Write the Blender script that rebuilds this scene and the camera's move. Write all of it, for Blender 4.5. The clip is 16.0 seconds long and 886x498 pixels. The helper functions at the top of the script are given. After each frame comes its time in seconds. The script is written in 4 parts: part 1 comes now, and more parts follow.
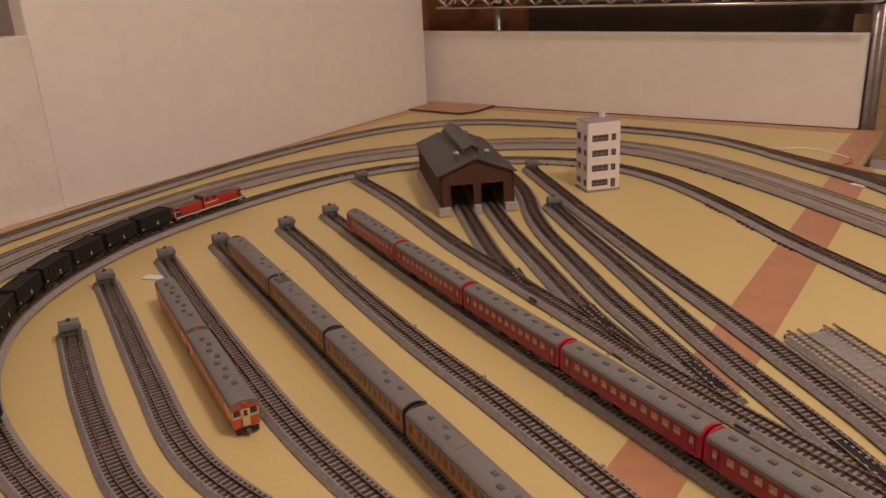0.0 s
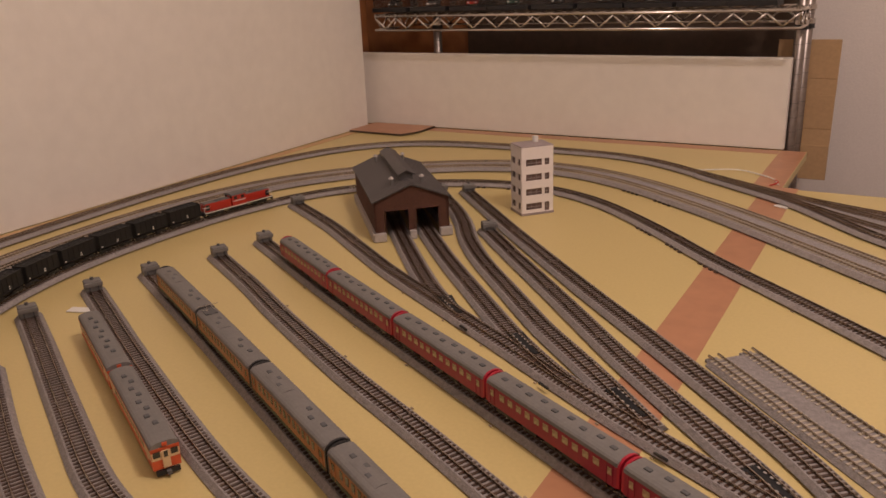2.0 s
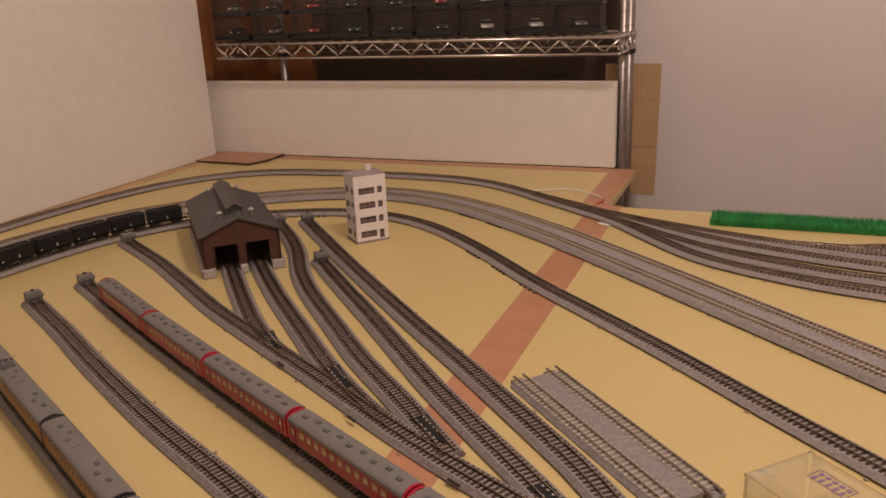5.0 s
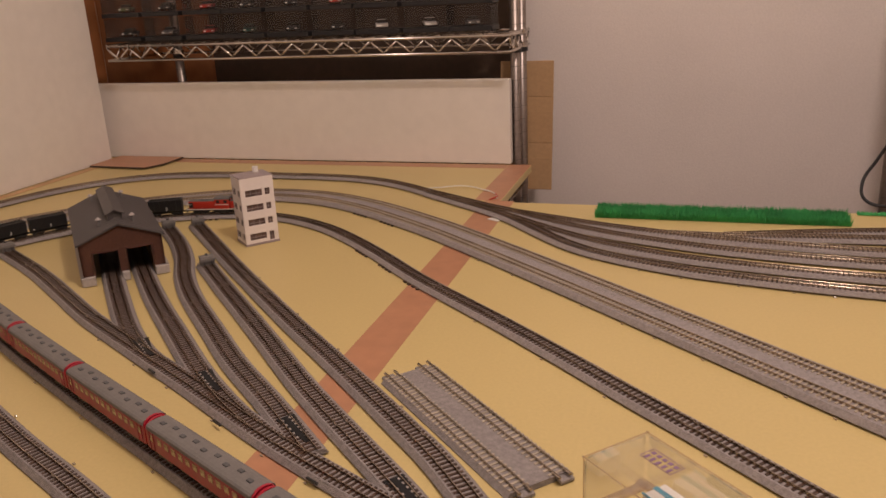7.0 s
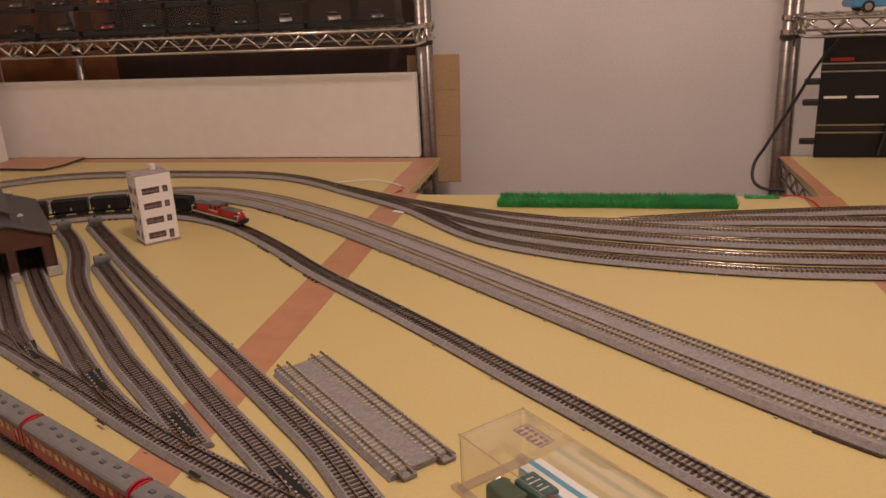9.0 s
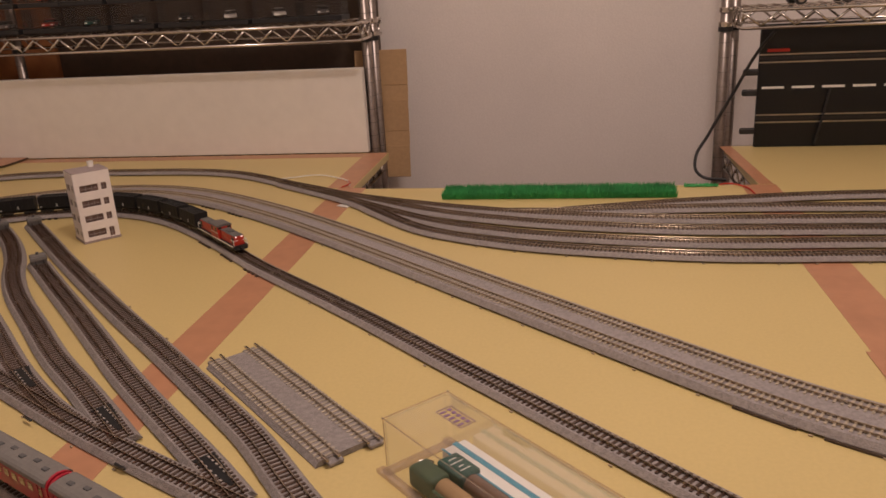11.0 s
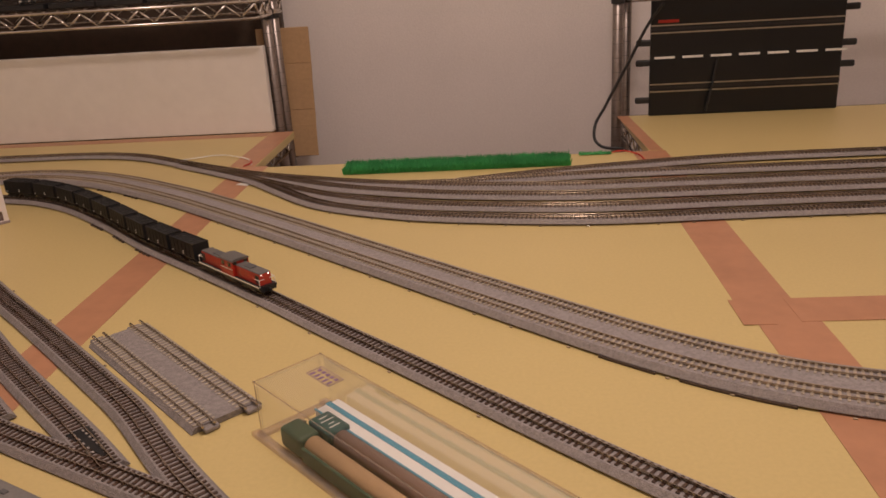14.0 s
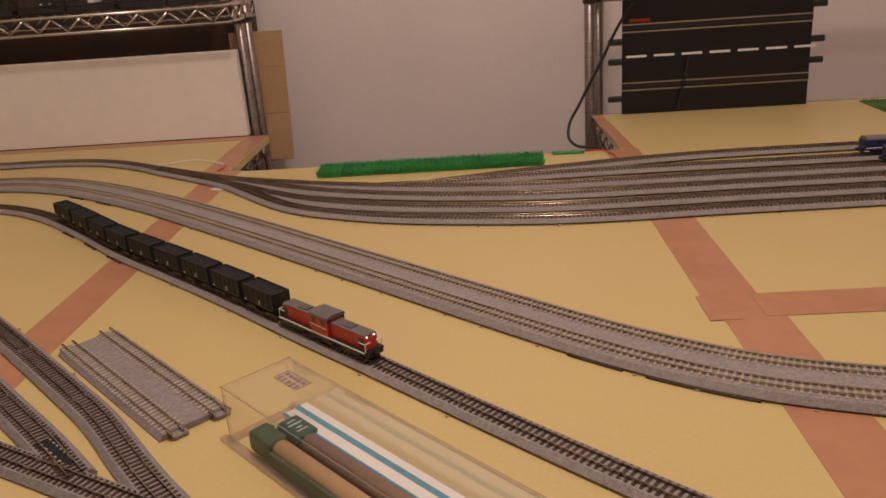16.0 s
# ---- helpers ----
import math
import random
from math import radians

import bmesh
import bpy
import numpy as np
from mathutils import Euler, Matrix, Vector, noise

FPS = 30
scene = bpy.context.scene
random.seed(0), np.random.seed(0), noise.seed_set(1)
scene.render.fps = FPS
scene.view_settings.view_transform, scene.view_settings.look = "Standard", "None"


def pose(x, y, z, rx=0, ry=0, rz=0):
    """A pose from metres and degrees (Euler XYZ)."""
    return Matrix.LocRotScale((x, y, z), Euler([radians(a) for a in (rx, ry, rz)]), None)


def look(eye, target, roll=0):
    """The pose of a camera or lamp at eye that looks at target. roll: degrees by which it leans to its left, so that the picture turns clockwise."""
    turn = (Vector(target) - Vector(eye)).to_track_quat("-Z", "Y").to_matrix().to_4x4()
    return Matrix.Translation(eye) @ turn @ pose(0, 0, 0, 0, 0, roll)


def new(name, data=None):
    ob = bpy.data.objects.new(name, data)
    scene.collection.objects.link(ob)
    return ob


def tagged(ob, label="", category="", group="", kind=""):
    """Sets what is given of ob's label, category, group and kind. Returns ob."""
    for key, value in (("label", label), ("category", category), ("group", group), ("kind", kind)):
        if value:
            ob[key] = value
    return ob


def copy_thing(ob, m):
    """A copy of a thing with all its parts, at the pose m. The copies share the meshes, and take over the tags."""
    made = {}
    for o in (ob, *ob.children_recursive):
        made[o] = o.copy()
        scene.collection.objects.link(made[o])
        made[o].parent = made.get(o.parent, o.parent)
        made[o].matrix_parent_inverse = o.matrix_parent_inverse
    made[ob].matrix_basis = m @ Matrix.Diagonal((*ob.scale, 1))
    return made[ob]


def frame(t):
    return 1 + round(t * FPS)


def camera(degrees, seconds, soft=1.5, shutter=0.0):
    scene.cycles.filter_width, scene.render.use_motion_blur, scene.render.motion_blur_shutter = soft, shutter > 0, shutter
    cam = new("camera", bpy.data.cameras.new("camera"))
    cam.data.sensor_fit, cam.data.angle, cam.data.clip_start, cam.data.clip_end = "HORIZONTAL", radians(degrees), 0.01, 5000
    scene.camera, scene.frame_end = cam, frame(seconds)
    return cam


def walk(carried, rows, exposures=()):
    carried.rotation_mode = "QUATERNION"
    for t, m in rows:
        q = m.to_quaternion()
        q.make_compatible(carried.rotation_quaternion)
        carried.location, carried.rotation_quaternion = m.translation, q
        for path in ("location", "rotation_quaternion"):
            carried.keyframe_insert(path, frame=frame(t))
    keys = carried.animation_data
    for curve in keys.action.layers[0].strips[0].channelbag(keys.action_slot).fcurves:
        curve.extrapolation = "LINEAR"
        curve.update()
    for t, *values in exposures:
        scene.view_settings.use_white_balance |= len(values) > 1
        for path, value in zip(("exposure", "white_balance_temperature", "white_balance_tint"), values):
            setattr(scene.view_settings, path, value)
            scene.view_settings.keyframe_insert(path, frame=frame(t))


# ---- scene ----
cam = camera(58.0, 16.0, soft=1.6)
PATH = [
    (0, (0.06, 0.08, 0.304), (-1.017, 1.625, -0.368), -2.9),
    (0.5, (0.064, 0.082, 0.31), (-0.992, 1.646, -0.353), -2.9),
    (1, (0.069, 0.086, 0.314), (-0.969, 1.664, -0.343), -2.9),
    (1.5, (0.071, 0.09, 0.315), (-0.937, 1.69, -0.337), -2.4),
    (2, (0.076, 0.093, 0.317), (-0.903, 1.714, -0.327), -2.4),
    (2.5, (0.083, 0.099, 0.319), (-0.862, 1.74, -0.324), -2.5),
    (3, (0.092, 0.105, 0.322), (-0.812, 1.771, -0.316), -2.5),
    (3.5, (0.102, 0.108, 0.325), (-0.757, 1.799, -0.309), -2.4),
    (4, (0.114, 0.11, 0.329), (-0.703, 1.825, -0.296), -2.4),
    (4.5, (0.126, 0.115, 0.329), (-0.647, 1.854, -0.287), -2.4),
    (7, (0.196, 0.132, 0.329), (-0.372, 1.946, -0.294), -2.7),
    (7.5, (0.204, 0.132, 0.325), (-0.319, 1.957, -0.305), -2.5),
    (8, (0.218, 0.132, 0.321), (-0.256, 1.967, -0.317), -2.4),
    (8.5, (0.227, 0.132, 0.32), (-0.203, 1.976, -0.322), -2.6),
    (9, (0.235, 0.131, 0.323), (-0.166, 1.984, -0.315), -2.8),
    (11.5, (0.276, 0.127, 0.313), (-0.021, 1.997, -0.331), -3.5),
    (12, (0.286, 0.122, 0.314), (0.01, 1.996, -0.329), -4.0),
    (12.5, (0.291, 0.118, 0.312), (0.037, 1.994, -0.335), -3.7),
    (13, (0.303, 0.117, 0.305), (0.086, 1.989, -0.366), -3.5),
    (13.5, (0.309, 0.117, 0.302), (0.13, 1.986, -0.386), -3.3),
    (14, (0.314, 0.116, 0.303), (0.158, 1.986, -0.391), -3.6),
    (14.5, (0.317, 0.118, 0.302), (0.176, 1.987, -0.396), -3.7),
    (15, (0.319, 0.117, 0.304), (0.185, 1.986, -0.396), -3.9),
    (15.5, (0.323, 0.115, 0.304), (0.197, 1.986, -0.393), -4.1),
    (16, (0.327, 0.114, 0.304), (0.211, 1.986, -0.391), -4.2),
]
walk(cam, [(t, look(eye, target, roll)) for t, eye, target, roll in PATH], [(0, 0.02), (4, 0.04), (7, 0.07), (9, 0.0), (13, -0.07), (16, -0.09)])

# ---------------------------------------------------------------- light
scene.world = bpy.data.worlds.new("room_dark")
scene.world.use_nodes = True
scene.world.node_tree.nodes["Background"].inputs[0].default_value = (1.0, 0.8, 0.65, 1)
scene.world.node_tree.nodes["Background"].inputs[1].default_value = 0.02


def round_lamp(name, x, y, z, radius, power, tint):
    """A round lamp with a soft radius: throws its light to all sides."""
    lamp = bpy.data.lights.new(name, "POINT")
    lamp.shadow_soft_size, lamp.energy, lamp.color = radius, power, tint
    ob = new(name, lamp)
    ob.matrix_basis = pose(x, y, z)
    return ob


round_lamp("ceiling_lamp", 0.36, 0.54, 1.22, 0.075, 27.5, (1.0, 0.78, 0.69))
# weak fill lamp, added to brighten the left sides; no such source known
round_lamp("second_ceiling_lamp", -0.35, -0.45, 1.45, 0.16, 1.4, (1.0, 0.78, 0.69))


# ---------------------------------------------------------------- materials
def material(name, colour, rough=0.6, metal=0.0, vary=0.12, grain=120.0, bump=0.0, patch=8.0, second=None, spread=0.0):
    """Procedural surface: grain and larger patches vary the colour, grain drives a fine bump; spread varies it from object to object."""
    m = bpy.data.materials.new(name)
    m.use_nodes = True
    nt = m.node_tree
    b = nt.nodes["Principled BSDF"]
    b.inputs["Roughness"].default_value, b.inputs["Metallic"].default_value = rough, metal
    co = nt.nodes.new("ShaderNodeTexCoord")
    fine, big = nt.nodes.new("ShaderNodeTexNoise"), nt.nodes.new("ShaderNodeTexNoise")
    fine.inputs["Scale"].default_value, big.inputs["Scale"].default_value = grain, patch
    fine.inputs["Detail"].default_value = big.inputs["Detail"].default_value = 4
    for n in (fine, big):
        nt.links.new(co.outputs["Object"], n.inputs["Vector"])
    mix = nt.nodes.new("ShaderNodeMath")
    mix.operation = "ADD"
    nt.links.new(fine.outputs["Fac"], mix.inputs[0])
    nt.links.new(big.outputs["Fac"], mix.inputs[1])
    ramp = nt.nodes.new("ShaderNodeMapRange")
    ramp.inputs["From Min"].default_value, ramp.inputs["From Max"].default_value = 0.65, 1.35
    nt.links.new(mix.outputs[0], ramp.inputs["Value"])
    tone = nt.nodes.new("ShaderNodeMix")
    tone.data_type = "RGBA"
    low = [c * (1 - vary) for c in colour] if second is None else second
    high = [min(1, c * (1 + vary)) for c in colour] if second is None else colour
    tone.inputs["A"].default_value, tone.inputs["B"].default_value = (*low, 1), (*high, 1)
    nt.links.new(ramp.outputs[0], tone.inputs["Factor"])
    last = tone.outputs["Result"]
    if spread:
        info, hsv, rng = nt.nodes.new("ShaderNodeObjectInfo"), nt.nodes.new("ShaderNodeHueSaturation"), nt.nodes.new("ShaderNodeMapRange")
        rng.inputs["To Min"].default_value, rng.inputs["To Max"].default_value = 1 - spread, 1 + spread
        nt.links.new(info.outputs["Random"], rng.inputs["Value"])
        nt.links.new(rng.outputs[0], hsv.inputs["Value"])
        nt.links.new(last, hsv.inputs["Color"])
        last = hsv.outputs["Color"]
    nt.links.new(last, b.inputs["Base Color"])
    if bump:
        bn = nt.nodes.new("ShaderNodeBump")
        bn.inputs["Strength"].default_value, bn.inputs["Distance"].default_value = 1.0, bump
        nt.links.new(fine.outputs["Fac"], bn.inputs["Height"])
        nt.links.new(bn.outputs[0], b.inputs["Normal"])
    return m


def clear_plastic(name, tint=(1, 1, 1), part_clear=0.97, rough=0.08, haze=0.05):
    m = bpy.data.materials.new(name)
    m.use_nodes = True
    nt = m.node_tree
    out = nt.nodes["Material Output"]
    nt.nodes.remove(nt.nodes["Principled BSDF"])
    tr, gl, mx, fr, sc = (nt.nodes.new(k) for k in ("ShaderNodeBsdfTransparent", "ShaderNodeBsdfGlossy", "ShaderNodeMixShader", "ShaderNodeFresnel", "ShaderNodeMath"))
    tr.inputs[0].default_value = (*[c * part_clear for c in tint], 1)
    gl.inputs["Roughness"].default_value = rough
    fr.inputs[0].default_value = 1.35
    sc.operation, sc.inputs[1].default_value = "MULTIPLY", 0.3
    nt.links.new(fr.outputs[0], sc.inputs[0])
    nt.links.new(sc.outputs[0], mx.inputs[0])
    nt.links.new(tr.outputs[0], mx.inputs[1])
    nt.links.new(gl.outputs[0], mx.inputs[2])
    hz, df = nt.nodes.new("ShaderNodeMixShader"), nt.nodes.new("ShaderNodeBsdfDiffuse")
    df.inputs[0].default_value, hz.inputs[0].default_value = (0.85, 0.82, 0.78, 1), haze
    nt.links.new(mx.outputs[0], hz.inputs[1])
    nt.links.new(df.outputs[0], hz.inputs[2])
    nt.links.new(hz.outputs[0], out.inputs[0])
    return m


def lit(name, colour, strength):
    m = bpy.data.materials.new(name)
    m.use_nodes = True
    b = m.node_tree.nodes["Principled BSDF"]
    b.inputs["Emission Color"].default_value, b.inputs["Emission Strength"].default_value = (*colour, 1), strength
    return m


M = dict(
    board=material("yellow_board", (0.63, 0.50, 0.220), 0.42, vary=0.05, grain=300, bump=0.00004, patch=3.5),
    board_edge=material("board_edge", (0.62, 0.42, 0.22), 0.7, vary=0.15, grain=200, bump=0.0001),
    tape=material("brown_tape", (0.48, 0.235, 0.130), 0.38, vary=0.10, grain=60, bump=0.00006, patch=14),
    tan=material("tan_strip", (0.60, 0.38, 0.20), 0.6, vary=0.12, grain=90, bump=0.0001),
    foam=material("white_foam", (0.86, 0.82, 0.77), 0.55, vary=0.04, grain=40, bump=0.0003, patch=3),
    wrap=material("wrapped_foam", (0.84, 0.80, 0.74), 0.30, vary=0.05, grain=14, bump=0.014, patch=4),
    wallpaper=material("wallpaper", (0.86, 0.80, 0.77), 0.85, vary=0.05, grain=260, bump=0.0005, patch=5),
    ceiling=material("ceiling_paint", (0.8, 0.78, 0.74), 0.9, vary=0.04, grain=80, bump=0.0003),
    wood=material("brown_wood", (0.30, 0.12, 0.045), 0.4, vary=0.3, grain=25, bump=0.0002, patch=6),
    darkwood=material("dark_panel", (0.065, 0.042, 0.028), 0.6, vary=0.25, grain=60, bump=0.0002, patch=6),
    card=material("cardboard", (0.46, 0.30, 0.16), 0.8, vary=0.10, grain=150, bump=0.0002, patch=12),
    floor=material("floor_boards", (0.30, 0.18, 0.09), 0.4, vary=0.2, grain=40, patch=6, bump=0.0002),
    ballast=material("grey_ballast", (0.33, 0.300, 0.298), 0.9, vary=0.28, grain=1000, bump=0.0010, patch=300),
    ballast_d=material("grey_ballast_dark", (0.295, 0.268, 0.264), 0.9, vary=0.30, grain=1000, bump=0.0010, patch=300),
    sleeper=material("dark_sleeper", (0.062, 0.034, 0.022), 0.30, vary=0.3, grain=900, bump=0.00004, patch=60, spread=0.25),
    concrete=material("pale_sleeper", (0.44, 0.38, 0.30), 0.30, vary=0.2, grain=900, bump=0.00004, patch=60, spread=0.12),
    rail=material("nickel_rail", (0.46, 0.385, 0.295), 0.24, metal=1.0, vary=0.3, grain=300, patch=30, bump=0.00003),
    rail_b=material("weathered_rail", (0.40, 0.35, 0.29), 0.24, metal=1.0, vary=0.35, grain=300, patch=30, bump=0.00003),
    black=material("black_plastic", (0.018, 0.018, 0.020), 0.45, vary=0.3, grain=300, bump=0.00005),
    wagon=material("black_wagon", (0.0060, 0.0068, 0.0092), 0.60, vary=0.3, grain=300, patch=40),
    coal=material("black_load", (0.012, 0.012, 0.013), 0.85, vary=0.5, grain=900, bump=0.001),
    grey=material("grey_roof", (0.185, 0.175, 0.168), 0.65, vary=0.12, grain=400, patch=25, bump=0.00005),
    vent=material("grey_vent", (0.10, 0.10, 0.105), 0.6, vary=0.12),
    red=material("coach_red", (0.30, 0.010, 0.042), 0.38, vary=0.12, grain=200, patch=25),
    crimson=material("rim_crimson", (0.42, 0.012, 0.035), 0.4, vary=0.08),
    locogrey=material("hood_grey", (0.14, 0.132, 0.128), 0.6, vary=0.15, grain=400),
    tie_glint=material("rail_clip", (0.24, 0.20, 0.165), 0.40, vary=0.15),
    clip=material("pale_clip", (0.42, 0.34, 0.24), 0.12, vary=0.15),
    locored=material("loco_red", (0.46, 0.032, 0.020), 0.35, vary=0.10, grain=200, patch=30),
    orange=material("coach_orange", (0.38, 0.145, 0.045), 0.45, vary=0.15, grain=200, patch=30),
    green=material("coach_green", (0.040, 0.060, 0.035), 0.5, vary=0.2, grain=200, patch=30),
    vermilion=material("railcar_vermilion", (0.62, 0.10, 0.035), 0.42, vary=0.08, grain=200, patch=30),
    cream=material("railcar_cream", (0.72, 0.52, 0.30), 0.45, vary=0.08, grain=200, patch=30),
    white=material("white_paint", (0.80, 0.78, 0.74), 0.5, vary=0.05),
    pane=material("window_glass", (0.05, 0.045, 0.04), 0.12, vary=0.3, patch=60),
    pane_w=material("window_curtain", (0.62, 0.50, 0.30), 0.25, vary=0.25, grain=500, patch=120, second=(0.25, 0.16, 0.10)),
    poststeel=material("post_steel", (0.34, 0.30, 0.28), 0.36, metal=1.0, vary=0.2, patch=20),
    contact=material("contact_rail_metal", (0.50, 0.45, 0.38), 0.30, metal=1.0, vary=0.2, patch=20),
    turf=material("olive_grass", (0.07, 0.16, 0.03), 0.75, vary=0.5, grain=700, patch=25),
    steel=material("chrome_wire", (0.62, 0.58, 0.54), 0.22, metal=1.0, vary=0.15, patch=20),
    brick=material("shed_brown", (0.105, 0.042, 0.026), 0.7, vary=0.2, grain=300, bump=0.0001, patch=30, spread=0.10),
    slate=material("shed_roof_grey", (0.088, 0.080, 0.080), 0.55, vary=0.18, grain=250, bump=0.0002, patch=20),
    stone=material("shed_stone", (0.46, 0.42, 0.40), 0.8, vary=0.15, grain=400, bump=0.0002),
    towerwhite=material("tower_white", (0.86, 0.80, 0.79), 0.5, vary=0.04),
    towergrey=material("tower_grey", (0.34, 0.28, 0.28), 0.7, vary=0.12),
    mauve=material("tower_window", (0.20, 0.13, 0.12), 0.35, vary=0.4, grain=200, patch=120),
    grass=material("artificial_grass", (0.055, 0.36, 0.11), 0.75, vary=0.5, grain=700, patch=25, spread=0.0),
    blue=material("loco_blue", (0.02, 0.035, 0.14), 0.35, vary=0.15),
    paleblue=material("racing_blue", (0.10, 0.30, 0.52), 0.3, vary=0.06),
    teal=material("teal_stripe", (0.07, 0.29, 0.40), 0.5, vary=0.1),
    darkgreen=material("tool_green", (0.012, 0.075, 0.06), 0.35, vary=0.15),
    sagegreen=material("tool_sage", (0.045, 0.085, 0.05), 0.4, vary=0.15),
    lightgreen=material("tool_olive", (0.14, 0.17, 0.08), 0.45, vary=0.15),
    toolbrown=material("tool_brown", (0.20, 0.12, 0.08), 0.5, vary=0.15),
    redwire=material("red_wire", (0.5, 0.03, 0.02), 0.5, vary=0.1),
    ink=material("violet_ink", (0.22, 0.13, 0.25), 0.6, vary=0.1),
    road=material("slot_track_black", (0.0035, 0.0040, 0.0055), 0.42, vary=0.25, grain=500, bump=0.0001, patch=10),
    clear=clear_plastic("clear_plastic"),
    rim=clear_plastic("plastic_rim", (0.92, 0.84, 0.74), 0.90, 0.10, 0.12),
    hazy=clear_plastic("hazy_glass", (0.8, 0.8, 0.78), 0.6, 0.1, 0.22),
    smoked=clear_plastic("smoked_plastic", (0.95, 0.9, 0.88), 0.70, 0.05, 0.03),
    lamp=lit("headlamp_glow", (1.0, 0.85, 0.8), 3.0),
)


# ---------------------------------------------------------------- mesh helpers
def box(bm, cx, cy, cz, sx, sy, sz, m=None):
    v = [bm.verts.new((cx + a * sx / 2, cy + b * sy / 2, cz + c * sz / 2)) for a in (-1, 1) for b in (-1, 1) for c in (-1, 1)]
    for q in ((0, 1, 3, 2), (4, 6, 7, 5), (0, 4, 5, 1), (2, 3, 7, 6), (0, 2, 6, 4), (1, 5, 7, 3)):
        bm.faces.new([v[i] for i in q])
    if m is not None:
        bmesh.ops.transform(bm, matrix=m, verts=v)
    return v


def soft_box(cx, cy, cz, sx, sy, sz, r=0.0006, seg=2):
    bm = bmesh.new()
    box(bm, cx, cy, cz, sx, sy, sz)
    bmesh.ops.bevel(bm, geom=bm.edges[:], offset=r, segments=seg, affect="EDGES", profile=0.5)
    return bm


def prism(bm, profile, a, b, axis="x"):
    """Profile (across, up) drawn out from a to b along x or y."""
    put = (lambda s, p: (s, p[0], p[1])) if axis == "x" else (lambda s, p: (p[0], s, p[1]))
    v0, v1 = [bm.verts.new(put(a, p)) for p in profile], [bm.verts.new(put(b, p)) for p in profile]
    n = len(profile)
    for i in range(n):
        bm.faces.new((v0[i], v0[(i + 1) % n], v1[(i + 1) % n], v1[i]))
    bm.faces.new(v0[::-1])
    bm.faces.new(v1)
    bmesh.ops.recalc_face_normals(bm, faces=bm.faces[:])


def rod(bm, p, q, r, n=8):
    p, q = Vector(p), Vector(q)
    m = Matrix.Translation((p + q) / 2) @ (q - p).to_track_quat("Z", "Y").to_matrix().to_4x4()
    bmesh.ops.create_cone(bm, cap_ends=True, segments=n, radius1=r, radius2=r, depth=(q - p).length, matrix=m)


def tube(bm, points, r, n=6):
    for p, q in zip(points, points[1:]):
        rod(bm, p, q, r, n)


def mesh_of(bm, mat, name="mesh", smooth=False):
    bmesh.ops.recalc_face_normals(bm, faces=bm.faces[:])
    me = bpy.data.meshes.new(name)
    bm.to_mesh(me)
    bm.free()
    me.materials.append(M[mat])
    if smooth:
        for p in me.polygons:
            p.use_smooth = True
    return me


def part(name, bm, mat, parent=None, label="", smooth=False):
    ob = new(name, mesh_of(bm, mat, name, smooth))
    ob.parent = parent
    return tagged(ob, label) if label else ob


def again(name, me, parent, m):
    ob = new(name, me)
    ob.parent = parent
    ob.matrix_basis = m
    return ob


def thing(name, label, category, m=None, group=""):
    ob = new(name)
    ob.empty_display_size = 0.02
    if m is not None:
        ob.matrix_basis = m
    return tagged(ob, label, category, group)


def slab(name, mat, x0, x1, y0, y1, z0, z1, label="", category="", kind="structure"):
    bm = bmesh.new()
    box(bm, (x0 + x1) / 2, (y0 + y1) / 2, (z0 + z1) / 2, x1 - x0, y1 - y0, z1 - z0)
    return tagged(part(name, bm, mat), label, category, "", kind)


# ---------------------------------------------------------------- room and boards
WALL_Y, FLOOR_Z, CEIL_Z = 1.88, -0.80, 1.70
slab("wall_north", "wallpaper", -1.6, 2.4, WALL_Y, WALL_Y + 0.1, FLOOR_Z, CEIL_Z, "pinkish white textured wallpaper on the back wall", "wall")
# unseen walls, floor and ceiling, added to close the room and bounce light
slab("wall_west", "wallpaper", -1.7, -1.6, -1.6, WALL_Y + 0.1, FLOOR_Z, CEIL_Z, "plain white papered side wall, unseen, added to bounce light", "wall")
slab("wall_east", "wallpaper", 2.4, 2.5, -1.6, WALL_Y + 0.1, FLOOR_Z, CEIL_Z, "plain white papered side wall, unseen, added to bounce light", "wall")
slab("wall_south", "wallpaper", -1.7, 2.5, -1.7, -1.6, FLOOR_Z, CEIL_Z, "plain white papered wall behind the layout, unseen, added to bounce light", "wall")
slab("floor", "floor", -1.7, 2.5, -1.7, WALL_Y + 0.1, FLOOR_Z - 0.05, FLOOR_Z, "brown wooden room floor, unseen, added to close the room", "floor")
slab("ceiling", "ceiling", -1.7, 2.5, -1.7, WALL_Y + 0.1, CEIL_Z, CEIL_Z + 0.05, "plain white ceiling, unseen, added to bounce light", "ceiling")

BOARD = 0.014
L_EDGE, R_EDGE = -0.0815, 0.538


def board(x0, x1, y0, y1, label):
    ob = thing("layout_board", label, "board")
    b = soft_box((x0 + x1) / 2, (y0 + y1) / 2, -BOARD / 2, x1 - x0, y1 - y0, BOARD, 0.001, 1)
    part("top_panel", b, "board", ob)
    bm = bmesh.new()
    box(bm, (x0 + x1) / 2, y1 + 0.0015, -BOARD / 2 - 0.0005, x1 - x0, 0.002, BOARD - 0.001)
    part("edge_strip", bm, "tan", ob, "tan wooden edge strip")
    return ob


board(-1.045, L_EDGE - 0.0005, -0.45, 1.607, "yellow painted layout board carrying the storage yard")
board(L_EDGE + 0.0005, R_EDGE - 0.0005, -0.45, 1.335, "yellow painted layout board between two steel racks")
board(R_EDGE + 0.0005, 1.35, -0.45, 1.607, "yellow painted layout board on the second steel rack")


